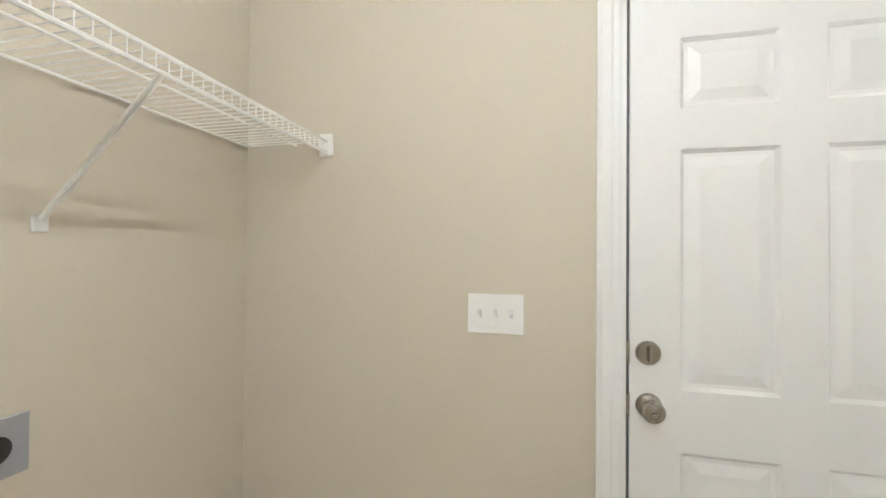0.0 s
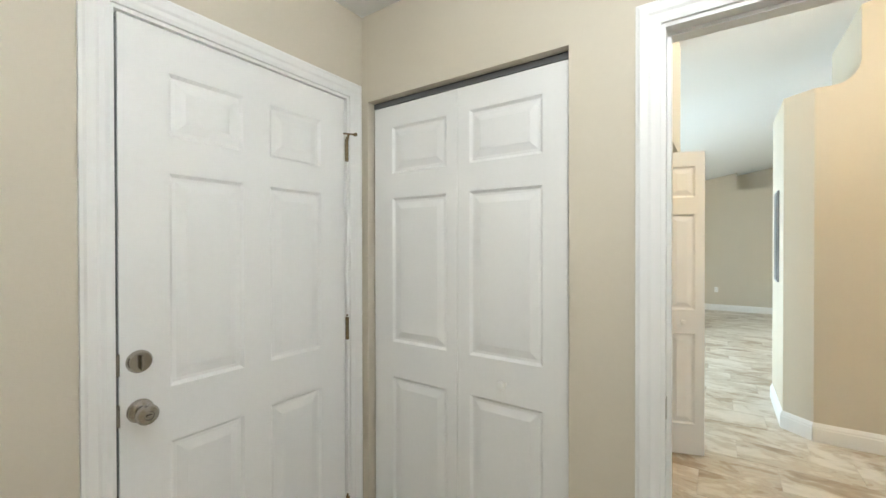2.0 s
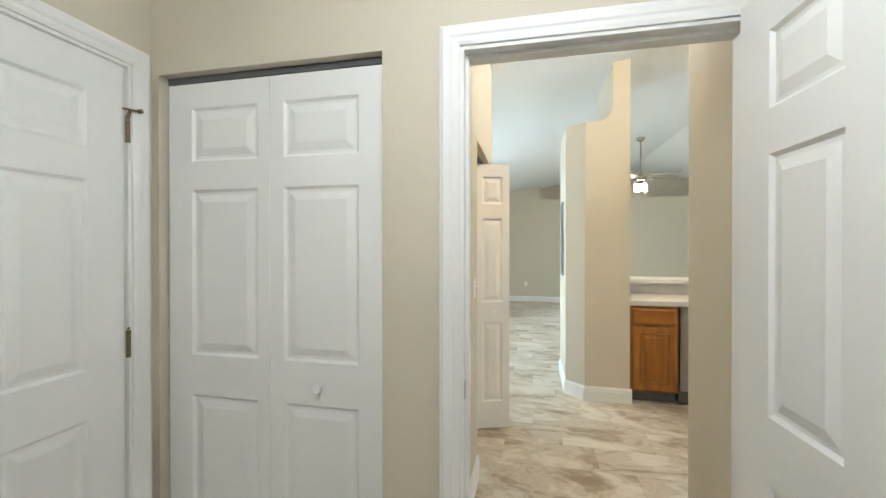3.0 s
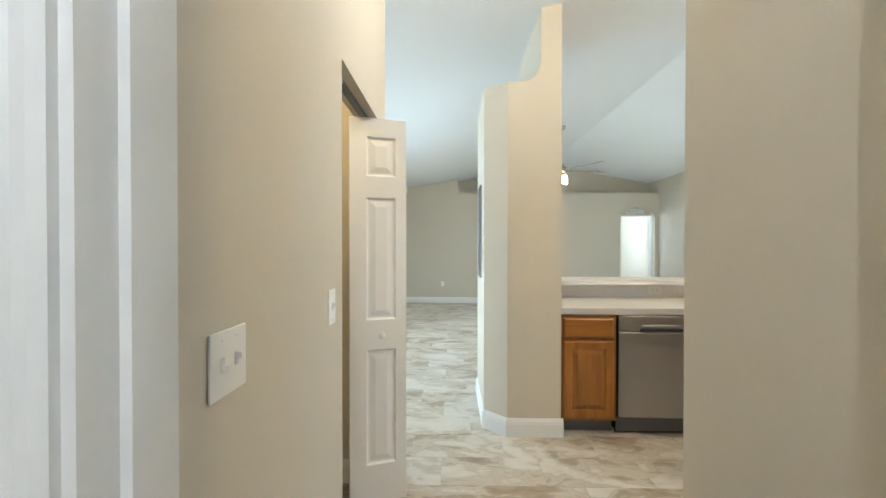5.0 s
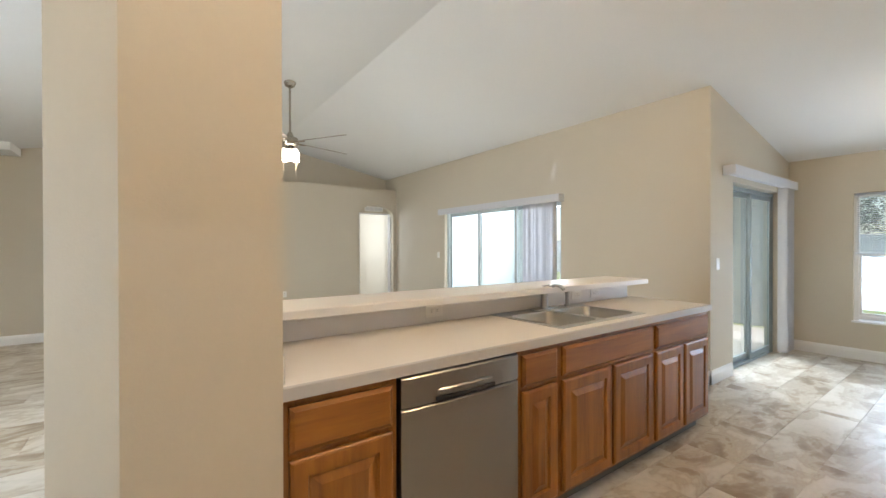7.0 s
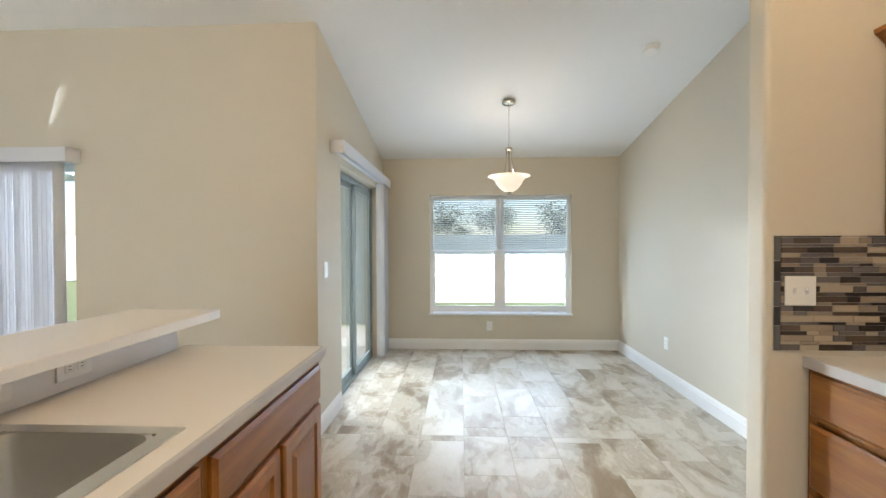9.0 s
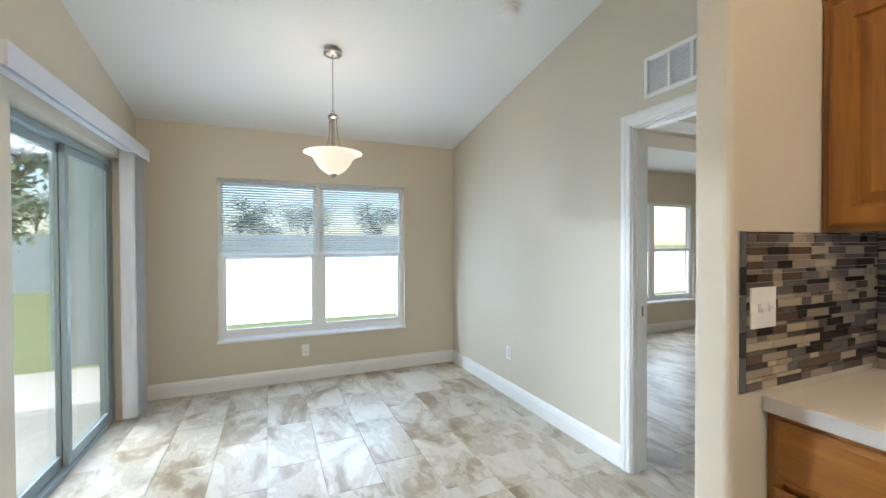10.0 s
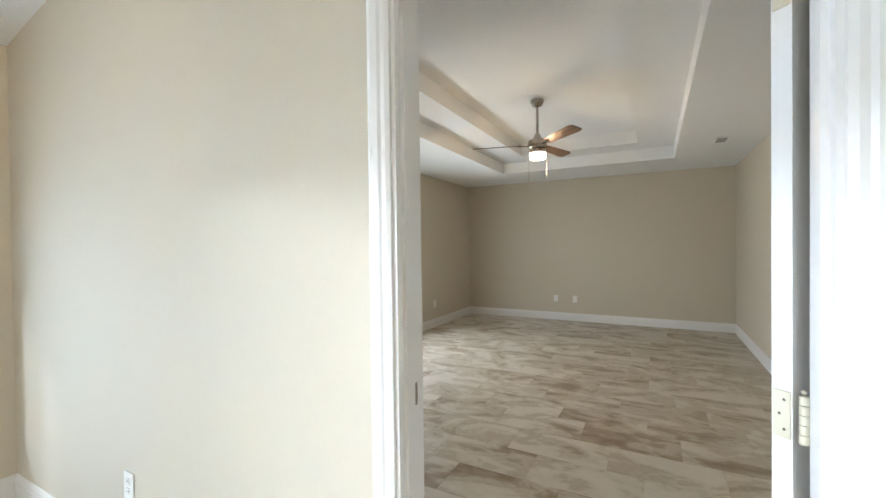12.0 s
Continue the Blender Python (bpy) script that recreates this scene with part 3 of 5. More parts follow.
def jamb(parent, b0, b1, top, depth, m, stop=0.5):
    """Lining of an opening with a stop strip, in the wall's frame (y into the wall)."""
    t = 0.018
    for x0, x1, z0, z1, name in ((b0, b0 + t, 0.001, top - t, "jamb"), (b1 - t, b1, 0.001, top - t, "jamb"), (b0, b1, top - t, top, "head_jamb")):
        ob = bx(name, WHITE, parent, x0, x1, -0.001, depth + 0.001, z0, z1)
        ob.matrix_basis = m
    y0 = depth * stop
    for x0, x1, z0, z1 in ((b0 + t, b0 + t + 0.011, 0.001, top - t - 0.012), (b1 - t - 0.011, b1 - t, 0.001, top - t - 0.012), (b0 + t, b1 - t, top - t - 0.011, top - t)):
        ob = bx("stop_strip", WHITE, parent, x0, x1, y0, y0 + 0.035, z0, z1)
        ob.matrix_basis = m


def hinge(parent, at, m=Matrix(), mat=NICKEL, h=0.09):
    bm = bmesh.new()
    x, y, z = at
    for i in range(5):
        z0 = z - h / 2 + i * h / 5
        lathe(bm, [(0, z0), (0.008, z0), (0.008, z0 + h / 5 - 0.0015), (0, z0 + h / 5 - 0.0015)], (x, y, 0), 10)
    lathe(bm, [(0, z + h / 2), (0.004, z + h / 2 + 0.003), (0.005, z + h / 2 + 0.007), (0, z + h / 2 + 0.010)], (x, y, 0), 10)
    ob = part("hinge", bm, mat, parent, smooth=True)
    ob.matrix_basis = m
    return ob


def knob_set(parent, at, out, mat=NICKEL, name="door_knob"):
    """Round knob on a rosette; out: +1 or -1 along y."""
    bm = bmesh.new()
    prof = [(0, 0), (0.033, 0), (0.033, 0.004), (0.028, 0.010), (0.013, 0.014), (0.011, 0.030), (0.018, 0.036), (0.027, 0.044), (0.0285, 0.054), (0.024, 0.062), (0.012, 0.066), (0.011, 0.064), (0, 0.064)]
    lathe(bm, [(r, out * h) for r, h in prof], at, 28, "Y")
    ob = part(name, bm, mat, parent, "brushed nickel round knob", True)
    bm = bmesh.new()
    box(bm, at[0] - 0.007, at[0] + 0.007, at[1] + out * 0.064, at[1] + out * 0.070, at[2] - 0.003, at[2] + 0.003, 0.001)
    part("thumb_turn", bm, mat, ob)
    return ob


# garage door in the laundry's north wall (wall frame: x = world x, y into the wall)
M = pose(0, 1.65, 0)
gd = thing("door_1", M, "closed white six-panel door in white trim", "door", kind="structure")
bm = bmesh.new()
six_panel(bm, 0.808)
slab = part("door_slab", bm, DOORW, gd, "white moulded six-panel slab")
slab.matrix_basis = pose(1.094, 0.012, 0.012)
casing(gd, 1.072, 1.918, 2.055, Matrix())
jamb(gd, 1.065, 1.925, 2.062, 0.115, Matrix(), 0.45)
for a0, a1, z0, z1 in ((1.0832, 1.0935, 0.012, 2.03), (1.903, 1.9068, 0.012, 2.03), (1.094, 1.896, 2.030, 2.0438)):
    bx("weatherstrip", DARKG, gd, a0, a1, 0.018, 0.040, z0, z1)
bx("threshold", NICKEL, gd, 1.085, 1.905, 0.0, 0.11, 0.0, 0.011)
knob_set(gd, (1.142, 0.012, 0.931), -1)
bm = bmesh.new()
lathe(bm, [(0, 0), (0.032, 0), (0.032, -0.006), (0.027, -0.014), (0.010, -0.016), (0, -0.016)], (1.140, 0.012, 1.072), 28, "Y")
db = part("deadbolt", bm, NICKEL, gd, "brushed nickel deadbolt", True)
bm = bmesh.new()
box(bm, 1.136, 1.144, -0.022, -0.004, 1.052, 1.092, 0.002)
part("thumb_turn", bm, NICKEL, db)
for z in (0.25, 1.04, 1.82):
    hinge(gd, (1.906, 0.000, z), mat=BRONZE, h=0.10)
for z in (0.931, 1.072):
    bx("latch_plate", NICKEL, gd, 1.0834, 1.0936, 0.006, 0.016, z - 0.03, z + 0.03)
bm = bmesh.new()
rod(bm, (1.880, -0.010, 1.885), (1.932, -0.022, 1.890), 0.004)
rod(bm, (1.906, -0.004, 1.86), (1.906, -0.012, 1.888), 0.005)
lathe(bm, [(0, 0), (0.008, 0), (0.008, -0.01), (0, -0.01)], (1.934, -0.02, 1.89), 10, "Y")
part("hinge_door_stop", bm, BRONZE, gd, "bronze hinge-pin door stop", True)

# bifold closet door in the laundry's east wall
EAST = pose(2.0, 0, 0, 0, 0, -90)  # x along -y, y into the wall
BIROWS = [(0.20, 0.80), (0.955, 1.59), (1.70, 1.905)]


def bifold_leaf(name, parent, w, m, panel=(0.085, 0.085), h=2.0):
    bm = bmesh.new()
    panel_slab(bm, w, h, 0.032, [(panel[0], w - panel[1])], BIROWS)
    ob = part(name, bm, DOORW, parent, "white moulded three-panel leaf")
    ob.matrix_basis = m
    return ob


def small_knob(parent, m):
    bm = bmesh.new()
    lathe(bm, [(0, 0), (0.010, 0), (0.008, -0.010), (0.013, -0.016), (0.017, -0.024), (0.015, -0.032), (0, -0.035)], (0, 0, 0), 20, "Y")
    ob = part("knob", bm, PLASTIC, parent, "small white round knob", True)
    ob.matrix_basis = m


bf = thing("bifold_door", EAST, "closed white bifold closet door of two panelled leaves", "door")
lw = (1.605 - 0.715) / 2
bifold_leaf("leaf", bf, lw, pose(-1.605, 0.035, 0.02), (0.105, 0.050))
bifold_leaf("leaf", bf, lw, pose(-0.715 - lw + 0.002, 0.035, 0.02), (0.055, 0.095))
small_knob(bf, pose(-0.955, 0.035, 0.89))
bx("track", DARKG, bf, -1.612, -0.710, 0.038, 0.066, 2.026, 2.049)

# laundry door, open against the side, hinged on the far jamb
ld = thing("door_2", EAST, "white trimmed doorway with an open six-panel door", "door", kind="structure")
casing(ld, -0.442, 0.394, 2.034, Matrix())
casing(ld, -0.442, 0.394, 2.034, pose(0, 0.115, 0) @ Matrix.Scale(-1, 4, (0, 1, 0)), legs=(False, False))
jamb(ld, -0.448, 0.400, 2.04, 0.115, Matrix(), 0.35)
bm = bmesh.new()
six_panel(bm, 0.806)
leaf = part("door_slab", bm, DOORW, ld, "white moulded six-panel slab, open")
leaf.matrix_basis = pose(0.340, -0.025, 0.012, 0, 0, -87.2)
bx("strike_plate", NICKEL, ld, -0.4305, -0.4285, 0.008, 0.036, 0.895, 0.955)
for z in (0.25, 1.04, 1.82):
    hinge(ld, (0.383, -0.008, z), mat=NICKEL)

# bedroom door on the nook's west wall (the same wall line, seen from the other side)
WEST = pose(2.0, 0, 0, 0, 0, 90)  # x along +y, y into the wall (-x)
bd = thing("door_3", WEST, "white trimmed bedroom doorway with its door swung in", "door", kind="structure")
casing(bd, -4.588, -3.749, 2.034, Matrix())
jamb(bd, -4.595, -3.742, 2.04, 0.115, Matrix(), 0.2)
bm = bmesh.new()
six_panel(bm, 0.79)
leaf = part("door_slab", bm, DOORW, bd, "white moulded six-panel slab, swung into the bedroom")
leaf.matrix_basis = pose(-3.782, 0.126, 0.012, 0, 0, 48)
bx("strike_plate", NICKEL, bd, -4.5775, -4.5755, 0.055, 0.085, 0.92, 0.98)
for z in (0.30, 1.02, 1.83):
    hg = hinge(bd, (-3.767, 0.119, z), mat=HINGEW)
    lf = bx("hinge_leaf", HINGEW, hg, -0.002, 0.001, 0.002, 0.032, z - 0.045, z + 0.045, 0.001)
    lf.matrix_basis = pose(-3.783, 0.125, 0, 0, 0, 48)
    for dz in (-0.028, 0.0, 0.028):
        bm = bmesh.new()
        lathe(bm, [(0, -0.0022), (0.003, -0.0022), (0.002, -0.0034), (0, -0.0034)], (0, 0.012 + 0.008 * (dz == 0), z + dz), 8, "X")
        sc = part("screw", bm, NICKEL, hg)
        sc.matrix_basis = pose(-3.783, 0.125, 0, 0, 0, 48)


# ---- windows and sliding doors ----
def window_unit(name, x0, x1, z0, z1, y, blinds):
    """A double single-hung window in a wall facing +y: x along, y into the room."""
    w = thing(name, pose(0, y, 0), "white twin sash window" + (" with half-raised blinds" if blinds else ""), "window", kind="structure")
    f = 0.045
    mid = (x0 + x1) / 2
    zr = (z0 + z1) / 2 + 0.035
    for a0, a1, b0, b1 in ((x0, x0 + f, z0, z1), (x1 - f, x1, z0, z1), (x0 + f, x1 - f, z1 - f, z1), (x0 + f, x1 - f, z0 + 0.02, z0 + 0.02 + f), (mid - 0.05, mid + 0.05, z0 + 0.065, z1 - f)):
        bx("window_frame", WHITE, w, a0, a1, -0.09, -0.035, b0, b1, 0.003)
    for a0, a1 in ((x0 + f, mid - 0.05), (mid + 0.05, x1 - f)):
        bx("meeting_rail", WHITE, w, a0, a1, -0.085, -0.04, zr - 0.018, zr + 0.018, 0.003)
        for s0, s1 in ((a0, a0 + 0.022), (a1 - 0.022, a1)):
            bx("sash_stile", WHITE, w, s0, s1, -0.08, -0.045, z0 + 0.065, zr - 0.018, 0.002)
        bx("sash_rail", WHITE, w, a0 + 0.022, a1 - 0.022, -0.08, -0.045, z0 + 0.065, z0 + 0.095, 0.002)
        for b0, b1 in ((z0 + 0.095, zr - 0.018), (zr + 0.018, z1 - f)):
            p = bx("pane", GLASS, w, a0, a1, -0.066, -0.062, b0, b1)
            p.visible_shadow = False
    bx("window_sill", MARBLE, w, x0 - 0.012, x1 + 0.012, -0.15, 0.022, z0 - 0.018, z0 + 0.004, 0.004, "white stone sill")
    if blinds:
        for a0, a1 in ((x0 + 0.02, mid - 0.008), (mid + 0.008, x1 - 0.02)):
            b = thing("venetian_blind", pose(0, y, 0), "white horizontal blind lowered to the middle rail", "blind", "window blinds")
            bx("head_rail", SLAT, b, a0, a1, -0.034, -0.004, z1 - 0.04, z1 - 0.002, 0.003)
            z = z1 - 0.06
            me = None
            while z > zr + 0.03:
                if me is None:
                    bm = bmesh.new()
                    v = [bm.verts.new((sx, sy, sz)) for sx in (a0 + 0.004, a1 - 0.004) for sy, sz in ((-0.031, -0.0050), (-0.020, 0.0010), (-0.007, 0.0045), (-0.007, 0.0053), (-0.020, 0.0020), (-0.031, -0.0042))]
                    for i in range(6):
                        bm.faces.new((v[i], v[(i + 1) % 6], v[6 + (i + 1) % 6], v[6 + i]))
                    bm.faces.new(v[:6])
                    bm.faces.new(v[6:][::-1])
                    me = mesh_of("slat", bm, SLAT)
                s = new("slat", me)
                s.parent, s.location = b, (0, 0, z)
                z -= 0.0235
            bx("bottom_rail", SLAT, b, a0, a1, -0.032, -0.006, zr + 0.006, zr + 0.022, 0.003)
            for cx in (a0 + 0.12, a1 - 0.12):
                bm = bmesh.new()
                rod(bm, (cx, -0.005, zr + 0.015), (cx, -0.005, z1 - 0.03), 0.0012, 5)
                part("cord", bm, SLAT, b)
    return w


window_unit("window_1", 2.585, 4.383, 0.455, 1.967, -7.08, True)
window_unit("window_2", -2.31, -0.51, 0.455, 1.967, -7.2, False)


# unseen window, added so that daylight reaches the living room from the north
fw = window_unit("unseen_window", -7.1, -5.3, 0.50, 2.0, 0, False)
fw.matrix_world = pose(0, 2.6, 0, 0, 0, 180)


def sliding_door(name, m, width, panels, label, metal=ALU):
    """Aluminium sliding glass door in its own frame: x along, y out of the room."""
    d = thing(name, m, label, "sliding door", kind="structure")
    f = 0.045
    for a0, a1, b0, b1 in ((0, f, 0.0, 2.0), (width - f, width, 0.0, 2.0), (f, width - f, 1.955, 2.0), (f, width - f, 0.001, 0.03)):
        bx("door_frame", metal, d, a0, a1, 0.06, 0.14, b0, b1, 0.003)
    w = (width - 2 * f) / panels
    for i in range(panels):
        a0, a1 = f + i * w - (0.025 if i else 0), f + (i + 1) * w + (0.025 if i < panels - 1 else 0)
        y0 = 0.068 if i % 2 else 0.102
        s = bx("sash", metal, d, a0, a0 + 0.05, y0, y0 + 0.03, 0.031, 1.954, 0.003)
        for c0, c1, b0, b1 in ((a1 - 0.05, a1, 0.031, 1.954), (a0 + 0.05, a1 - 0.05, 0.031, 0.10), (a0 + 0.05, a1 - 0.05, 1.90, 1.954)):
            bx("sash_rail", metal, s, c0, c1, y0, y0 + 0.03, b0, b1, 0.003)
        p = bx("pane", GLASS, s, a0 + 0.05, a1 - 0.05, y0 + 0.013, y0 + 0.017, 0.10, 1.90)
        p.visible_shadow = False
    return d


# nook door: x along -y, out of the room is +x
sliding_door("door_4", pose(4.985, -5.25, 0, 0, 0, -90), 1.45, 2, "slate grey aluminium sliding glass door to the patio")
sliding_door("door_5", pose(9.40, -4.70, 0, 0, 0, 180), 2.65, 3, "pale aluminium sliding glass door of three leaves", PALEALU)


def vane_blind(m, width, stack0, stack1, label, z=2.155):
    """Vertical blind drawn aside: a valance with hanging vanes; frame: x along, -y into the room."""
    b = thing("vertical_blind", m, label, "blind")
    bx("valance", VANE, b, 0, width, -0.115, -0.107, z - 0.10, z, 0.002, "pale valance board")
    for c in (0, width - 0.008):
        bx("valance_end", VANE, b, c, c + 0.008, -0.107, -0.002, z - 0.10, z, 0.001)
    bx("head_rail", VANE, b, 0.02, width - 0.02, -0.075, -0.035, z - 0.095, z - 0.055, 0.003)
    n = max(6, int((stack1 - stack0) / 0.028))
    bm = bmesh.new()
    for i in range(7):
        u = -0.044 + 0.088 * i / 6
        for dz in (0, 1):
            bm.verts.new((0.006 * math.sin(math.pi * i / 6), u, 0.03 + dz * (z - 0.125)))
    bm.verts.ensure_lookup_table()
    for i in range(6):
        bm.faces.new((bm.verts[2 * i], bm.verts[2 * i + 2], bm.verts[2 * i + 3], bm.verts[2 * i + 1]))
    r = bmesh.ops.extrude_face_region(bm, geom=bm.faces[:])
    bmesh.ops.translate(bm, verts=[e for e in r["geom"] if isinstance(e, bmesh.types.BMVert)], vec=(0.0012, 0, 0))
    me = mesh_of("vane", bm, VANE)
    for i in range(n):
        s = new("vane", me)
        s.parent = b
        s.matrix_basis = pose(stack0 + (stack1 - stack0) * (i + 0.5) / n, -0.055, 0, 0, 0, random.uniform(-14, 14))
    return b


vane_blind(pose(4.985, -4.98, 0, 0, 0, -90), 2.02, 1.62, 1.94, "pale vertical blind stacked beside the patio door")
vane_blind(pose(9.46, -4.70, 0, 0, 0, 180), 2.76, 2.10, 2.66, "pale vertical blind stacked beside the sliding door", 2.035)


# ---- plates, vents and small fixtures ----
def plate(m, kind, gangs, label, name="light_switch"):
    """A wall plate in its own frame: x along the wall, -y into the room, centre at the origin."""
    w = 0.070 + 0.0455 * (gangs - 1)
    t = thing(name, m, label, "switch" if kind != "outlet" else "outlet")
    bm = bmesh.new()
    box(bm, -w / 2, w / 2, -0.006, -0.0005, -0.0575, 0.0575, 0.002)
    part("cover_plate", bm, PLASTIC, t)
    for i in range(gangs):
        cx = (i - (gangs - 1) / 2) * 0.0455
        if kind == "toggle":
            bm = bmesh.new()
            box(bm, cx - 0.0055, cx + 0.0055, -0.0075, -0.005, -0.012, 0.012)
            part("switch_slot", bm, VANE, t)
            bm = bmesh.new()
            box(bm, cx - 0.004, cx + 0.004, -0.018, -0.006, -0.011 if i < gangs - 1 else 0.001, 0.0 if i < gangs - 1 else 0.012, 0.001)
            part("toggle", bm, PLASTIC, t)
        elif kind == "rocker":
            bm = bmesh.new()
            box(bm, cx - 0.016, cx + 0.016, -0.0085, -0.005, -0.033, 0.033, 0.001)
            part("rocker", bm, PLASTIC, t)
        else:
            for dz in (-0.02, 0.02):
                bm = bmesh.new()
                box(bm, cx - 0.014, cx + 0.014, -0.008, -0.005, dz - 0.014, dz + 0.014, 0.003)
                sock = part("socket", bm, PLASTIC, t)
                for sx in (-0.006, 0.004):
                    bx("socket_slot", DARKG, sock, cx + sx, cx + sx + 0.002, -0.0085, -0.0078, dz - 0.004, dz + 0.005)
        for dz in (-0.042, 0.042):
            if kind != "outlet":
                bm = bmesh.new()
                lathe(bm, [(0, -0.0058), (0.003, -0.0058), (0.0025, -0.0075), (0, -0.0078)], (cx, 0, dz), 8, "Y")
                part("screw", bm, PLASTIC, t)
    return t


def facing(x, y, z, rz):
    return pose(x, y, z, 0, 0, rz)


plate(facing(0.732, 1.65, 1.162, 0), "toggle", 3, "white three-gang toggle switch plate beside the door")
plate(facing(3.016, N, 1.158, 0), "toggle", 1, "white toggle switch plate beside the pantry")
plate(facing(2.40, N, 1.155, 0), "toggle", 2, "white double toggle switch plate in the hall")
plate(facing(4.985, -4.865, 1.166, -90), "rocker", 1, "white rocker switch plate beside the patio door")
plate(facing(2.43, -3.667, 1.165, 0), "toggle", 1, "white toggle switch plate on the wall end")
plate(facing(9.60, -4.70, 1.19, 180), "toggle", 1, "white switch plate beside the sliding door")
plate(facing(3.621, -7.08, 0.30, 180), "outlet", 1, "white outlet under the window", "wall_outlet")
plate(facing(2.0, -5.898, 0.385, 90), "outlet", 1, "white outlet on the nook wall", "wall_outlet")
plate(facing(11.25, 0.36, 0.45, -90), "outlet", 1, "white outlet on the living room wall", "wall_outlet")
plate(facing(11.25, -2.30, 0.45, -90), "outlet", 1, "white outlet on the living room wall", "wall_outlet")
plate(facing(11.25, -1.98, 0.45, -90), "outlet", 1, "white outlet on the living room wall", "wall_outlet")
plate(facing(-4.32, -5.231, 0.375, 90), "outlet", 1, "white outlet on the bedroom wall", "wall_outlet")
plate(facing(-4.32, -5.551, 0.375, 90), "toggle", 1, "beige cable plate on the bedroom wall", "cable_plate")
plate(facing(-2.9, -7.2, 0.375, 180), "outlet", 1, "white outlet on the bedroom side wall", "wall_outlet")
plate(facing(7.1, 2.6, 0.42, 0), "outlet", 1, "white outlet low on the living room wall", "wall_outlet")
for py, g in ((-1.60, 1), (-2.885, 1), (-3.12, 1)):
    o = plate(facing(5.185, py, 0.982, -90) @ pose(0, 0, 0, 0, 90, 0), "outlet", g, "white outlet set sideways above the counter", "wall_outlet")

# dryer socket
dp = thing("dryer_socket", facing(-0.115, 1.0, 0.965, 90), "grey metal plate with round black dryer socket", "outlet")
bx("cover_plate", GREYP, dp, -0.055, 0.055, -0.007, -0.0005, -0.057, 0.057, 0.002)
bm = bmesh.new()
lathe(bm, [(0, -0.007), (0.027, -0.007), (0.027, -0.010), (0.023, -0.013), (0, -0.013)], (0, 0, 0), 28, "Y")
part("round_socket", bm, BLACK, dp, smooth=True)


def grille(m, w, h, cols, label, name="air_vent", slat=PLASTIC, back=VANE):
    g = thing(name, m, label, "vent")
    f = 0.022
    for a0, a1, b0, b1 in ((0, f, 0, h), (w - f, w, 0, h), (f, w - f, 0, f), (f, w - f, h - f, h)):
        bx("frame", PLASTIC, g, a0, a1, -0.012, -0.0005, b0, b1, 0.002)
    bx("backing", back, g, f, w - f, -0.002, -0.0006, f, h - f)
    step = (w - 2 * f) / cols
    for i in range(1, cols):
        bx("divider", PLASTIC, g, f + i * step - 0.008, f + i * step + 0.008, -0.011, -0.002, f, h - f)
    bm = bmesh.new()
    v = [bm.verts.new((sx, sy, sz)) for sx in (f, w - f) for sy, sz in ((-0.010, -0.004), (-0.003, 0.005), (-0.002, 0.005), (-0.009, -0.004))]
    for i in range(4):
        bm.faces.new((v[i], v[(i + 1) % 4], v[4 + (i + 1) % 4], v[4 + i]))
    bm.faces.new(v[:4])
    bm.faces.new(v[4:][::-1])
    me = mesh_of("slat", bm, slat)
    n = int((h - 2 * f) / 0.013)
    for i in range(n):
        s = new("slat", me)
        s.parent, s.location = g, (0, 0, f + (i + 0.5) * (h - 2 * f) / n)
    return g


grille(facing(2.0, -4.495, 2.155, 90), 0.68, 0.225, 5, "white louvred return vent above the bedroom door")
grille(facing(11.40, -4.0, 2.125, -90), 0.44, 0.11, 4, "white louvred vent above a far door")
grille(pose(-2.56, -3.30, 2.44, 90, 0, 0), 0.28, 0.14, 1, "small ceiling vent with dark louvres in the bedroom", "ceiling_vent", GREYP, DARKG)

# smoke detector on the sloped ceiling
SLOPE = math.degrees(math.atan((RIDGE_Z - 2.44) / (RIDGE_Y + 7.08)))
sd = thing("smoke_detector", pose(2.545, -5.06, vault(0, -5.06), SLOPE, 0, 0), "round white smoke detector on the ceiling", "smoke detector")
bm = bmesh.new()
lathe(bm, [(0, -0.001), (0.066, -0.001), (0.066, -0.010), (0.058, -0.014), (0, -0.014)], steps=30)
part("base", bm, PLASTIC, sd, smooth=True)
bm = bmesh.new()
lathe(bm, [(0.052, -0.014), (0.055, -0.020), (0.050, -0.036), (0.030, -0.042), (0, -0.043)], steps=30)
part("cover", bm, PLASTIC, sd, smooth=True)


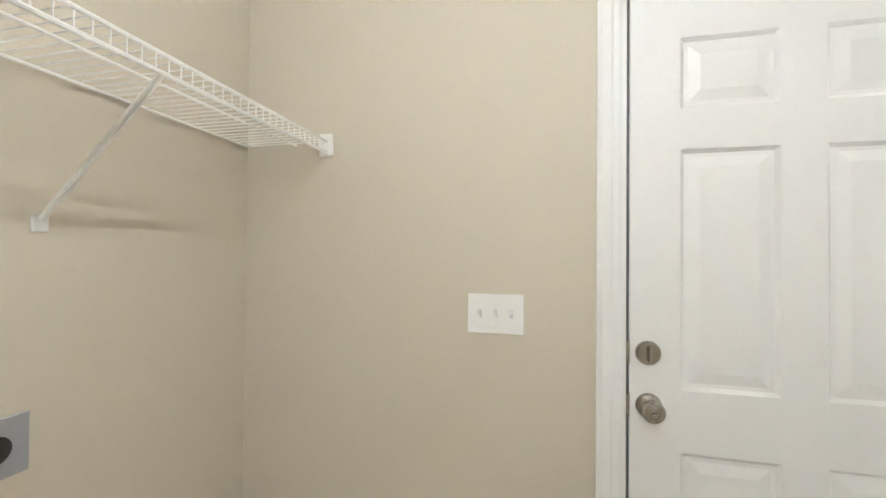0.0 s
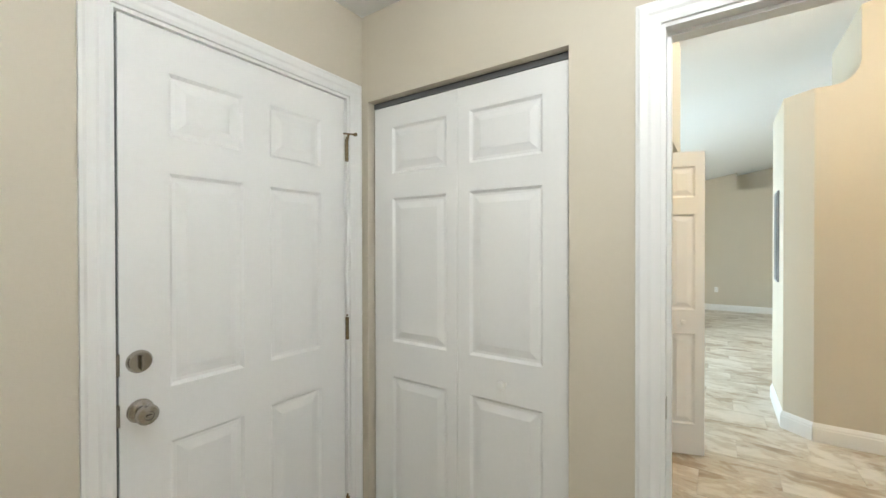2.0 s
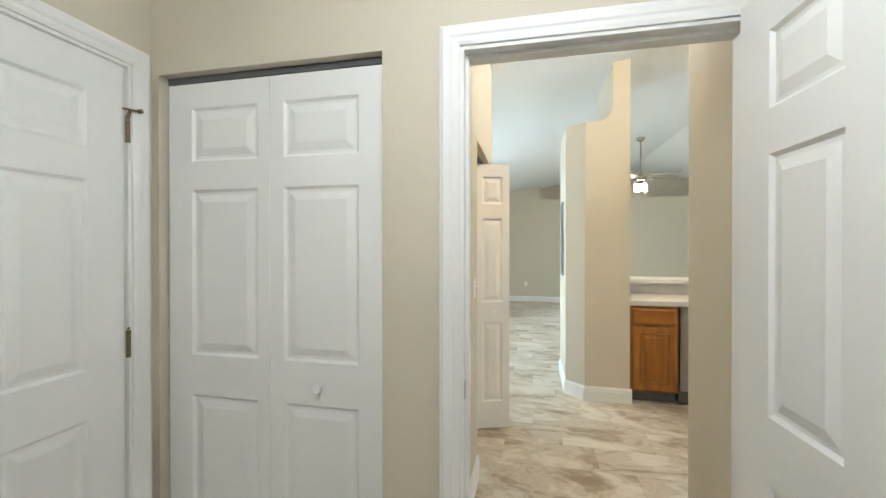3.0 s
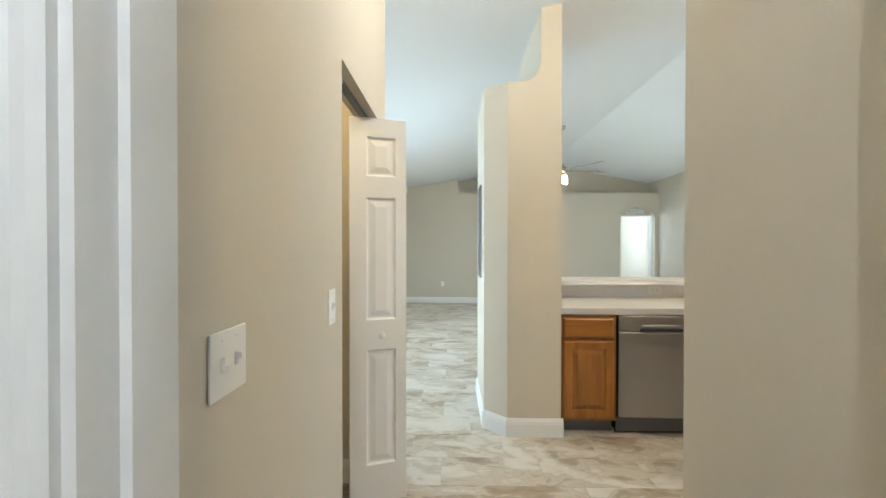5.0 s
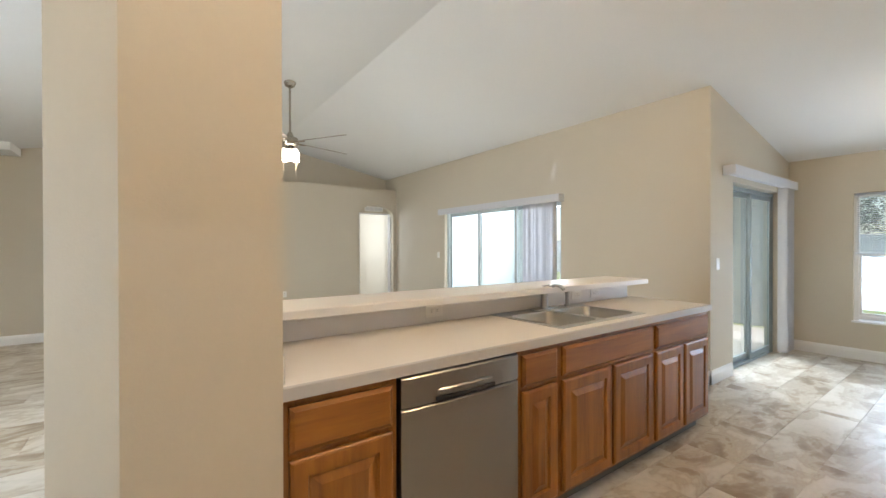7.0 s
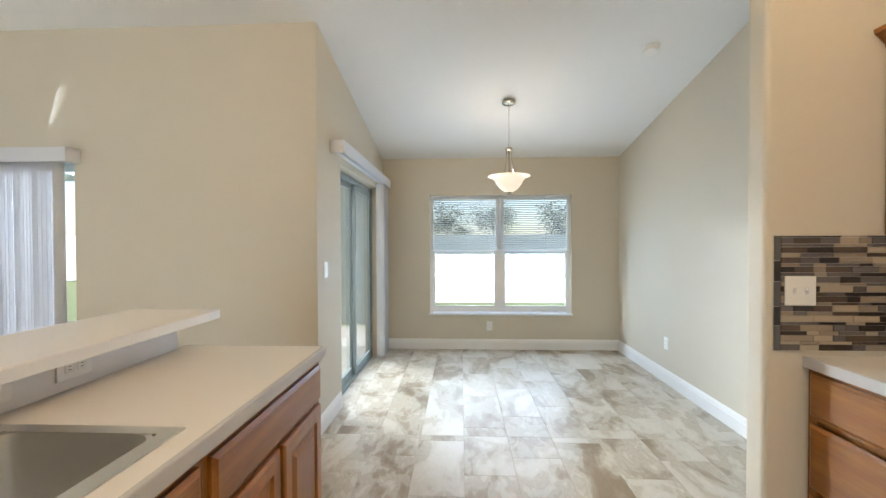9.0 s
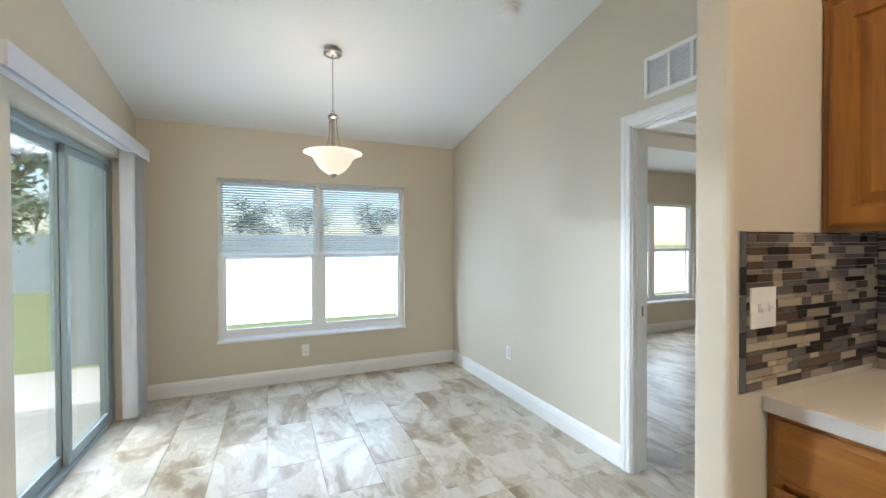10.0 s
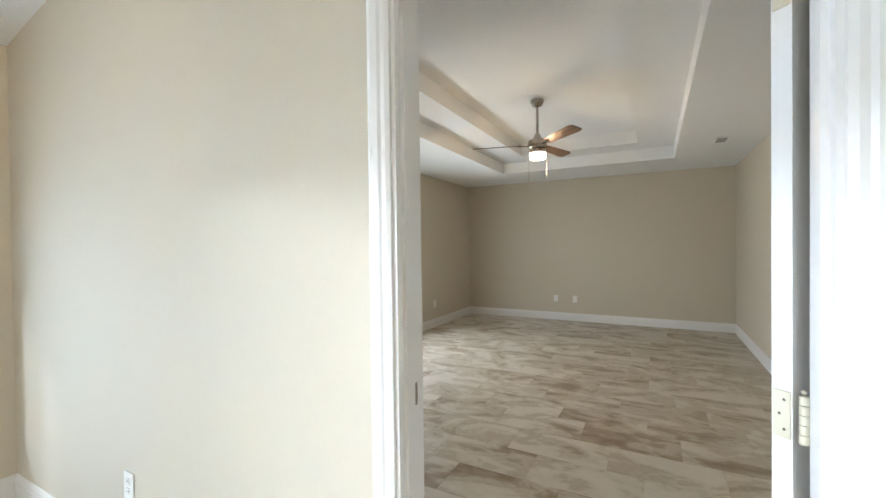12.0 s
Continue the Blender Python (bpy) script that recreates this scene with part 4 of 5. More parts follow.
# ---- lamps ----
def pendant(x, y, rim):
    """Bowl pendant on a cord with three arms."""
    zc = vault(x, y)
    p = thing("pendant_lamp", pose(x, y, 0), "brushed nickel pendant lamp with alabaster glass bowl, lit", "lamp")
    bm = bmesh.new()
    lathe(bm, [(0, zc), (0.062, zc - 0.012), (0.062, zc - 0.028), (0.045, zc - 0.040), (0.012, zc - 0.046), (0, zc - 0.046)], steps=28)
    part("canopy", bm, NICKEL, p, smooth=True)
    bm = bmesh.new()
    rod(bm, (0, 0, rim + 0.29), (0, 0, zc - 0.04), 0.0035, 8)
    part("cord", bm, NICKEL, p)
    bm = bmesh.new()
    for i in range(12):
        a, b = (2 * math.pi * k / 12 for k in (i, i + 1))
        rod(bm, (0.012 * math.cos(a), 0, rim + 0.285 + 0.012 * math.sin(a)), (0.012 * math.cos(b), 0, rim + 0.285 + 0.012 * math.sin(b)), 0.002, 6)
    part("loop", bm, NICKEL, p)
    bm = bmesh.new()
    lathe(bm, [(0, rim + 0.275), (0.022, rim + 0.273), (0.034, rim + 0.262), (0.034, rim + 0.245), (0.028, rim + 0.240), (0.013, rim + 0.236), (0.013, rim - 0.02), (0, rim - 0.02)], steps=20)
    part("stem", bm, NICKEL, p, smooth=True)
    for k in range(3):
        bm = bmesh.new()
        c, s = math.cos(k * 2.0944 + 0.5), math.sin(k * 2.0944 + 0.5)
        pts = [(0.026 + 0.03 * (i / 8) ** 2.2, rim + 0.245 - 0.235 * i / 8) for i in range(9)]
        tube(bm, [(r * c, r * s, z) for r, z in pts], 0.005)
        part("arm", bm, NICKEL, p)
    bm = bmesh.new()
    outer = [(0.014, rim - 0.148), (0.045, rim - 0.140), (0.085, rim - 0.112), (0.115, rim - 0.075), (0.135, rim - 0.035), (0.165, rim - 0.010), (0.200, rim)]
    inner = [(r - 0.004, z + 0.005) for r, z in outer[::-1]]
    lathe(bm, outer + inner, steps=40)
    part("glass_bowl", bm, SHADE, p, "alabaster glass bowl, lit from inside", True)
    bm = bmesh.new()
    lathe(bm, [(0, rim - 0.176), (0.007, rim - 0.172), (0.009, rim - 0.164), (0.018, rim - 0.156), (0.026, rim - 0.146), (0, rim - 0.144)], steps=20)
    part("finial", bm, NICKEL, p, smooth=True)
    return p


pendant(3.528, -5.75, 1.985)
lamp("pendant_bulb", "POINT", 3, WARM, pose(3.528, -5.75, 2.02), 0.05)


def ceiling_fan(x, y, zc, drop, blades, span, mat, turn, lights, label, tilt=12, chord=1.0):
    """Ceiling fan with a down rod; blade irons and blades are built one by one."""
    f = thing("ceiling_fan", pose(x, y, 0), label, "fan")
    z = zc - drop
    bm = bmesh.new()
    lathe(bm, [(0, zc + 0.02), (0.065, zc), (0.065, zc - 0.02), (0.05, zc - 0.05), (0.02, zc - 0.065), (0, zc - 0.065)], steps=28)
    part("canopy", bm, NICKEL, f, smooth=True)
    bm = bmesh.new()
    rod(bm, (0, 0, z + 0.05), (0, 0, zc - 0.05), 0.0125, 12)
    part("down_rod", bm, NICKEL, f)
    bm = bmesh.new()
    lathe(bm, [(0, z + 0.12), (0.02, z + 0.115), (0.045, z + 0.06), (0.085, z + 0.045), (0.095, z + 0.02), (0.095, z - 0.02), (0.08, z - 0.04), (0.05, z - 0.05), (0, z - 0.05)], steps=30)
    part("motor_housing", bm, NICKEL, f, smooth=True)
    for k in range(blades):
        a = turn + 360 * k / blades
        bm = bmesh.new()
        box(bm, 0.07, 0.20, -0.022, 0.022, -0.004, 0.002, 0.001)
        iron = part("blade_iron", bm, NICKEL, f)
        iron.matrix_basis = pose(0, 0, z - 0.005, 0, 0, a)
        bm = bmesh.new()
        xs = [0.15 + (span - 0.15) * i / 10 for i in range(11)]
        hw = [chord * (0.045 + 0.022 * (i / 10)) for i in range(10)] + [chord * 0.05]
        up = [[bm.verts.new((px, s * h, dz)) for px, h in zip(xs, hw)] for s, dz in ((-1, 0.002), (1, 0.002), (-1, 0.009), (1, 0.009))]
        for i in range(10):
            for q in ((0, 1), (3, 2), (2, 0), (1, 3)):
                bm.faces.new((up[q[0]][i], up[q[0]][i + 1], up[q[1]][i + 1], up[q[1]][i]))
        for i in (0, 10):
            bm.faces.new((up[0][i], up[1][i], up[3][i], up[2][i]))
        bl = part("blade", bm, mat, iron)
        bl.matrix_basis = pose(0, 0, 0, tilt, 0, 0)
    if lights == 1:
        bm = bmesh.new()
        lathe(bm, [(0, z - 0.05), (0.082, z - 0.05), (0.084, z - 0.075), (0.08, z - 0.08), (0, z - 0.08)], steps=28)
        part("light_fitter", bm, NICKEL, f, smooth=True)
        bm = bmesh.new()
        lathe(bm, [(0.078, z - 0.08), (0.078, z - 0.13), (0.066, z - 0.142), (0, z - 0.144)], steps=28)
        part("light_bowl", bm, BULB, f, "lit frosted glass drum", True)
    else:
        bm = bmesh.new()
        lathe(bm, [(0, z - 0.05), (0.05, z - 0.05), (0.06, z - 0.09), (0.03, z - 0.12), (0, z - 0.125)], steps=24)
        part("light_fitter", bm, NICKEL, f, smooth=True)
        for k in range(lights):
            c, s = math.cos(2 * math.pi * k / lights + 0.4), math.sin(2 * math.pi * k / lights + 0.4)
            bm = bmesh.new()
            lathe(bm, [(0.018, 0.02), (0.028, 0.0), (0.045, -0.05), (0.062, -0.085), (0.058, -0.085), (0.0, -0.04)], steps=20)
            sh = part("glass_shade", bm, BULB, f, "lit frosted glass shade", True)
            sh.matrix_basis = pose(0.095 * c, 0.095 * s, z - 0.11, -28 * s, 28 * c, 0)
    for s in (-1, 1):
        bm = bmesh.new()
        cx, cy = -0.040 * s, 0.078 * s
        rod(bm, (cx, cy, z - 0.33), (cx, cy, z - 0.06), 0.0018, 6)
        lathe(bm, [(0, z - 0.35), (0.004, z - 0.345), (0.004, z - 0.33), (0, z - 0.325)], (cx, cy, 0), 8)
        part("pull_chain", bm, NICKEL, f)
    return f


ceiling_fan(8.10, -1.583, vault(8.1, -1.583) - 0.005, 0.69, 5, 0.74, PALEBLADE, -4, 4, "nickel ceiling fan with pale blades and four lit shades", 17, 1.25)
lamp("living_fan_bulbs", "POINT", 10, WARM, pose(8.10, -1.583, 2.33), 0.1)
ceiling_fan(-1.15, -5.035, 2.76, 0.44, 3, 0.64, BLADE, 45, 1, "nickel ceiling fan with three walnut blades, lit", -14)
lamp("bedroom_fan_bulb", "POINT", 6.5, (1.0, 0.74, 0.42), pose(-1.15, -5.035, 2.10), 0.09)


def dome_light(x, y, z, name, power, color, r=0.16, tilt=0.0, soft=0.05):
    d = thing("ceiling_light", pose(x, y, z, tilt, 0, 0), "unseen round flush ceiling light with frosted glass, lit", "lamp")
    bm = bmesh.new()
    lathe(bm, [(0, 0), (r + 0.01, 0), (r + 0.01, -0.018), (r, -0.022), (0, -0.022)], steps=32)
    part("base", bm, NICKEL, d, smooth=True)
    bm = bmesh.new()
    lathe(bm, [(r - 0.005, -0.022), (r * 0.93, -0.05), (r * 0.7, -0.085), (r * 0.35, -0.103), (0, -0.108)], steps=32)
    part("glass_dome", bm, BULB, d, "lit frosted glass dome", True)
    lamp(name, "POINT", power, color, pose(x, y, z - 0.16), soft)


dome_light(0.93, 0.25, 2.44, "laundry_bulb", 16, (0.92, 0.96, 1.0), soft=0.008)
dome_light(3.5, -2.05, vault(0, -2.05) - 0.03, "kitchen_bulb", 29, (1.0, 0.715, 0.37), 0.2)
# hall and pantry domes have no known fixture; added to lift both spaces
dome_light(3.45, -0.2, vault(0, -0.2) - 0.03, "hall_fill", 11.5, (1.0, 0.93, 0.82))
dome_light(3.3, 0.95, 2.42, "pantry_fill", 3.8, (1.0, 0.70, 0.32), 0.1)
dome_light(11.75, 2.9, 2.60, "side_hall_bulb", 8, WARM)


# ---- laundry wire shelf ----
def wire_shelf(m, length, depth, step, braces, label, lip=True):
    """Coated wire shelf in its own frame: x along, y out from the wall (0..depth), z at the deck."""
    s = thing("wire_shelf", m, label, "shelf")
    for y, z, r, nm in ((0.012, 0, 0.0036, "back_wire"), (depth, 0, 0.0046, "front_wire"), (depth, -0.035, 0.0050, "front_lower_wire"), (depth * 0.62, -0.004, 0.0034, "middle_wire")):
        if nm == "front_lower_wire" and not lip:
            continue
        bm = bmesh.new()
        rod(bm, (0, y, z), (length, y, z), r, 8)
        part(nm, bm, WIRE, s)
    bm = bmesh.new()
    rod(bm, (0, 0.008, 0.003), (0, depth, 0.003), 0.0016, 6)
    if lip:
        rod(bm, (0, depth, 0.003), (0, depth, -0.037), 0.0016, 6)
    me = mesh_of("cross_wire", bm, WIRE)
    n = int(length / step)
    for i in range(n + 1):
        w = new("cross_wire", me)
        w.parent, w.location = s, (0.004 + i * (length - 0.008) / n, 0, 0)
    for b in braces:
        bm = bmesh.new()
        rod(bm, (b, depth - 0.004, -0.03), (b, 0.008, -0.295), 0.0065, 8)
        br = part("brace", bm, WIRE, s, "slanting support brace")
        bx("wall_clip", PLASTIC, br, b - 0.014, b + 0.014, 0.0005, 0.008, -0.32, -0.287, 0.002)
        bx("back_clip", PLASTIC, s, b - 0.13, b - 0.115, 0.0005, 0.016, -0.012, 0.012, 0.002)
    for c in (length,):
        bx("end_clip", PLASTIC, s, c - 0.012, c, depth - 0.026, depth + 0.020, -0.046, 0.026, 0.003)
    return s


# frame of the west wall: x along +y, y out is +x
SHELF_M = Matrix(((0, 1, 0, -0.115), (1, 0, 0, -0.88), (0, 0, 1, 1.690), (0, 0, 0, 1)))
wire_shelf(SHELF_M, 2.528, 0.305, 0.026, (0.55, 1.945), "white coated wire shelf on the laundry wall")

# ---- pantry ----
pb = thing("pantry_bifold_door", pose(0, 0, 0), "white bifold pantry door folded open", "door")
ang = math.degrees(math.atan2(0.388 - 0.661, 3.826 - 3.732))
bifold_leaf("leaf", pb, 0.295, pose(3.732, 0.661, 0.018, 0, 0, ang), (0.085, 0.055))
bifold_leaf("leaf", pb, 0.295, pose(3.846, 0.668, 0.018, 0, 0, ang + 12), (0.085, 0.055))
small_knob(pb, pose(3.732, 0.661, 0.895, 0, 0, ang) @ pose(0.165, 0, 0))
bx("track", DARKG, pb, 3.157, 3.903, 0.585, 0.612, 2.018, 2.0395)
for z in (1.60, 1.368, 1.135, 0.905, 0.675, 0.445):
    # along the pantry's east wall
    wire_shelf(Matrix(((0, -1, 0, 3.984), (1, 0, 0, 0.87), (0, 0, 1, z), (0, 0, 0, 1))), 0.775, 0.26, 0.026, (), "white wire pantry shelf on the side wall")
    bx("shelf_bracket", PLASTIC, thing("shelf_clip", pose(3.984, 0.872, z), "small white shelf clip on the pantry wall", "clip", "pantry clips"), -0.014, -0.0005, -0.012, 0.012, -0.014, 0.014, 0.002)
up = thing("shelf_pole", pose(3.722, 0.915, 0), "white upright pole tying the pantry shelves", "pole")
bm = bmesh.new()
rod(bm, (0, 0, 0.002), (0, 0, 1.68), 0.008, 10)
part("pole", bm, WIRE, up)

# grey panel on the pillar's living room side
bx_panel = thing("wall_panel", facing(5.05, -0.10, 1.10, 180), "narrow dark grey panel on the pillar side", "panel")
bx("panel_frame", GREYP, bx_panel, -0.10, 0.10, -0.014, -0.0005, 0, 0.75, 0.003)
bx("panel_door", DARKG, bx_panel, -0.085, 0.085, -0.018, -0.014, 0.015, 0.735, 0.002)

# white door in the side hall, and the far doorway trim
sh = thing("door_6", pose(12.35, 0, 0, 0, 0, -90), "white six-panel door ajar in the side hall", "door", kind="structure")
casing(sh, -3.35, -2.55, 2.04, Matrix())
bm = bmesh.new()
six_panel(bm, 0.76)
dl = part("door_slab", bm, DOORW, sh, "white moulded six-panel slab, ajar")
dl.matrix_basis = pose(-3.34, -0.04, 0.012)
# dark strip paints the shade along the slab's hinge edge
bx("gap_shade", DARKG, sh, -2.579, -2.556, -0.022, -0.004, 0.012, 2.03)
for z in (0.25, 1.02, 1.82):
    hinge(sh, (-2.57, -0.045, z), mat=DARKG)
fd = thing("door_7", pose(11.40, 0, 0, 0, 0, -90), "white trimmed doorway to a bright room", "door", kind="structure")
jamb(fd, 3.87, 4.63, 2.09, 0.10, Matrix())


# ---- kitchen ----
def front_panel(parent, name, m, w, h, raised=True, mat=None):
    """A cabinet door or drawer front in its own frame: x along, -y out, z up from its lower corner."""
    bm = bmesh.new()
    t, f = 0.019, 0.055
    rim = [(0, 0), (w, 0), (w, h), (0, h)]

    def ring(inset, y):
        return [bm.verts.new((min(max(x, inset), w - inset), y, min(max(z, inset), h - inset))) for x, z in rim]

    if raised:
        steps = [(0, 0), (0, -t + 0.007), (0.004, -t + 0.003), (0.011, -t), (f, -t), (f + 0.005, -t + 0.010), (f + 0.013, -t + 0.010), (f + 0.042, -t - 0.001)]
    else:
        steps = [(0, 0), (0, -t + 0.009), (0.010, -t + 0.003), (0.014, -t)]
    rings = [ring(i, y) for i, y in steps]
    for a, b in zip(rings, rings[1:]):
        for i in range(4):
            j = (i + 1) % 4
            bm.faces.new((a[i], a[j], b[j], b[i]))
    bm.faces.new(rings[-1])
    bm.faces.new(rings[0][::-1])
    ob = part(name, bm, mat or OAK, parent)
    ob.matrix_basis = m
    return ob


def base_cabinet(m, w, doors, drawers, label, depth=0.58, group="base cabinets", drawer_stack=False, sink=False):
    """Oak base unit in its own frame: x along, -y to the front, floor at z 0."""
    c = thing("base_cabinet", m, label, "cabinet", group)
    bx("carcass", OAK, c, 0.001, w - 0.001, 0.019, depth, 0.105, 0.70 if sink else 0.873)
    bx("toe_kick", DARKG, c, 0.001, w - 0.001, 0.075, 0.09, 0.001, 0.105)
    # face frame
    for a0, a1, b0, b1 in ((0.001, 0.04, 0.105, 0.873), (w - 0.04, w - 0.001, 0.105, 0.873), (0.04, w - 0.04, 0.835, 0.873), (0.04, w - 0.04, 0.105, 0.145), (0.04, w - 0.04, 0.675, 0.715)):
        bx("face_frame", OAK, c, a0, a1, 0.0, 0.0188, b0, b1)
    g = 0.022
    if drawer_stack:
        zs = [(0.125, 0.385), (0.41, 0.66), (0.69, 0.855)]
        for z0, z1 in zs:
            front_panel(c, "drawer_front", pose(g, -0.001, z0), w - 2 * g, z1 - z0, raised=False, mat=OAKY)
        return c
    dw = (w - 2 * g - (drawers - 1) * 0.03) / max(drawers, 1)
    for i in range(drawers):
        front_panel(c, "drawer_front", pose(g + i * (dw + 0.03), -0.001, 0.70), dw, 0.145, raised=False, mat=OAKY)
    dw = (w - 2 * g - (doors - 1) * 0.025) / doors
    for i in range(doors):
        front_panel(c, "cabinet_door", pose(g + i * (dw + 0.025), -0.001, 0.125), dw, 0.555)
    return c


# peninsula fronts look to -x; along is -y
def pen(y):
    return pose(4.596, y, 0, 0, 0, -90)


base_cabinet(pen(-0.637), 0.400, 1, 1, "honey oak base cabinet with drawer beside the pillar")
base_cabinet(pen(-1.655), 0.285, 1, 1, "narrow honey oak base cabinet beside the dishwasher")
base_cabinet(pen(-1.940), 0.905, 2, 1, "honey oak sink base cabinet with false drawer", sink=True)
base_cabinet(pen(-2.845), 0.785, 2, 1, "honey oak end base cabinet with two doors")

# dishwasher
dw = thing("dishwasher", pen(-1.043), "stainless steel dishwasher built in under the counter", "dishwasher")
bx("tub", DARKG, dw, 0.004, 0.598, 0.03, 0.55, 0.02, 0.868)


def bowed_panel(bm, x0, x1, y, back, z0, z1, bow, steps=14):
    """A sheet steel front, slightly bowed out across its width, with rolled edges."""
    us = [i / steps for i in range(steps + 1)]
    prof = [(back, z0), (y + 0.006, z0), (y, z0 + 0.006), (y, z1 - 0.006), (y + 0.006, z1), (back, z1)]
    cols = [[bm.verts.new((x0 + (x1 - x0) * u, p - (bow * (1 - (2 * u - 1) ** 2) - 0.006 * (u in (0, 1)) if p < back else 0), z)) for p, z in prof] for u in us]
    for a, c in zip(cols, cols[1:]):
        for i in range(len(prof)):
            j = (i + 1) % len(prof)
            bm.faces.new((a[i], a[j], c[j], c[i]))
    bm.faces.new(cols[0])
    bm.faces.new(cols[-1][::-1])


bm = bmesh.new()
bowed_panel(bm, 0.004, 0.598, -0.024, 0.029, 0.135, 0.745, 0.004)
part("door_panel", bm, STEEL, dw, "brushed stainless door panel", True)
bm = bmesh.new()
bowed_panel(bm, 0.004, 0.598, -0.024, 0.029, 0.748, 0.862, 0.004)
part("control_panel", bm, STEEL, dw, smooth=True)
bm = bmesh.new()
bowed_panel(bm, 0.145, 0.455, -0.030, -0.020, 0.770, 0.800, 0.010, 8)
part("handle", bm, STEEL, dw, "bright steel pocket handle", True)
# no hollow here: a solid black bar stands for the pocket's shade
bx("pocket_shade", BLACK, dw, 0.150, 0.450, -0.0325, -0.022, 0.752, 0.7695, 0.002)
bx("toe_kick", BLACK, dw, 0.004, 0.598, 0.045, 0.06, 0.002, 0.13)

# worktop with a hole for the sink
SX0, SX1, SY0, SY1 = 4.675, 5.155, -2.835, -2.055
ct = thing("countertop", pose(0, 0, 0), "cream speckled laminate countertop on the oak cabinets", "countertop")
bm = bmesh.new()
for a in ((4.585, SX0, -3.645, -0.637), (SX1, 5.198, -3.645, -0.637), (SX0, SX1, -3.645, SY0), (SX0, SX1, SY1, -0.637)):
    box(bm, a[0], a[1], a[2], a[3], 0.875, 0.914)
part("top", bm, LAMIN, ct)
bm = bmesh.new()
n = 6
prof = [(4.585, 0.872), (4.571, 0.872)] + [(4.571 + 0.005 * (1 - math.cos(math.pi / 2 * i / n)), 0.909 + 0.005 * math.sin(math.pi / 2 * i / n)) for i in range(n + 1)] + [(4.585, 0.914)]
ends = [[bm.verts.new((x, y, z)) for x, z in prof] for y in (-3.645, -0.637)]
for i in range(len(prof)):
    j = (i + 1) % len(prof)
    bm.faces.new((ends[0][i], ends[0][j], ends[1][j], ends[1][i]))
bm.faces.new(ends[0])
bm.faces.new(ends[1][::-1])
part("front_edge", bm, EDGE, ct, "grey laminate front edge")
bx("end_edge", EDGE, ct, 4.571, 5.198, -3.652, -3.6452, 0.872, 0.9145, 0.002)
bx("side_splash", LAMEDGE, ct, 4.60, 5.185, -0.652, -0.637, 0.9145, 1.005, 0.003)
bx("back_splash", LAMEDGE, ct, 5.185, 5.199, -3.58, -0.637, 0.9145, 1.026, 0.002)
bar = thing("breakfast_bar_top", pose(0, 0, 0), "cream laminate breakfast bar on the half wall", "countertop")
bx("top", LAMIN, bar, 5.050, 5.44, -3.655, -0.637, 1.040, 1.072, 0.004)
bx("front_edge", LAMEDGE, bar, 5.044, 5.0495, -3.655, -0.637, 1.034, 1.070, 0.002)
bx("end_edge", LAMEDGE, bar, 5.050, 5.44, -3.661, -3.6555, 1.034, 1.070, 0.002)
bx("under_batten", LAMEDGE, bar, 5.201, 5.329, -3.578, -0.64, 1.0265, 1.0395)

# stainless double sink
sk = thing("kitchen_sink", pose(0, 0, 0), "stainless steel double-bowl kitchen sink set in the counter", "sink")


def bowl(x0, x1, y0, y1, z1, z0, r, steps=6):
    """An open bowl with rounded corners and a drawn-in floor."""
    bm = bmesh.new()

    def loop(inset, z, rad):
        pts = []
        for cx, cy, a0 in ((x1 - inset - rad, y1 - inset - rad, 0), (x0 + inset + rad, y1 - inset - rad, 90), (x0 + inset + rad, y0 + inset + rad, 180), (x1 - inset - rad, y0 + inset + rad, 270)):
            for i in range(steps + 1):
                a = radians(a0 + 90 * i / steps)
                pts.append(bm.verts.new((cx + rad * math.cos(a), cy + rad * math.sin(a), z)))
        return pts

    loops = [loop(-0.012, z1 + 0.002, r + 0.012), loop(0, z1, r), loop(0.004, z1 - 0.02, r), loop(0.012, z0 + 0.05, r), loop(0.022, z0 + 0.015, r), loop(0.05, z0, r * 0.8)]
    for a, b in zip(loops, loops[1:]):
        for i in range(len(a)):
            j = (i + 1) % len(a)
            bm.faces.new((a[i], a[j], b[j], b[i]))
    bm.faces.new(loops[-1])
    return bm


bm = bmesh.new()
for a in ((4.645, SX0 + 0.012, -2.862, -2.028), (5.065, 5.185, -2.862, -2.028), (SX0 + 0.012, 5.065, -2.862, SY0 + 0.010), (SX0 + 0.012, 5.065, SY1 - 0.010, -2.028), (SX0 + 0.012, 5.065, -2.462, -2.428)):
    box(bm, a[0], a[1], a[2], a[3], 0.9145, 0.919)
part("rim", bm, SINKSTEEL, sk, "flat stainless rim")
for y0, y1 in ((-2.825, -2.462), (-2.428, -2.065)):
    b = part("bowl", bowl(SX0 + 0.012, 5.065, y0, y1, 0.9165, 0.735, 0.05), SINKSTEEL, sk, "deep stainless bowl", True)
    bm = bmesh.new()
    lathe(bm, [(0, 0.737), (0.02, 0.737), (0.03, 0.740), (0.043, 0.7405), (0.045, 0.736)], ((SX0 + 5.065) / 2, (y0 + y1) / 2, 0), 24)
    part("drain", bm, CHROME, b, smooth=True)

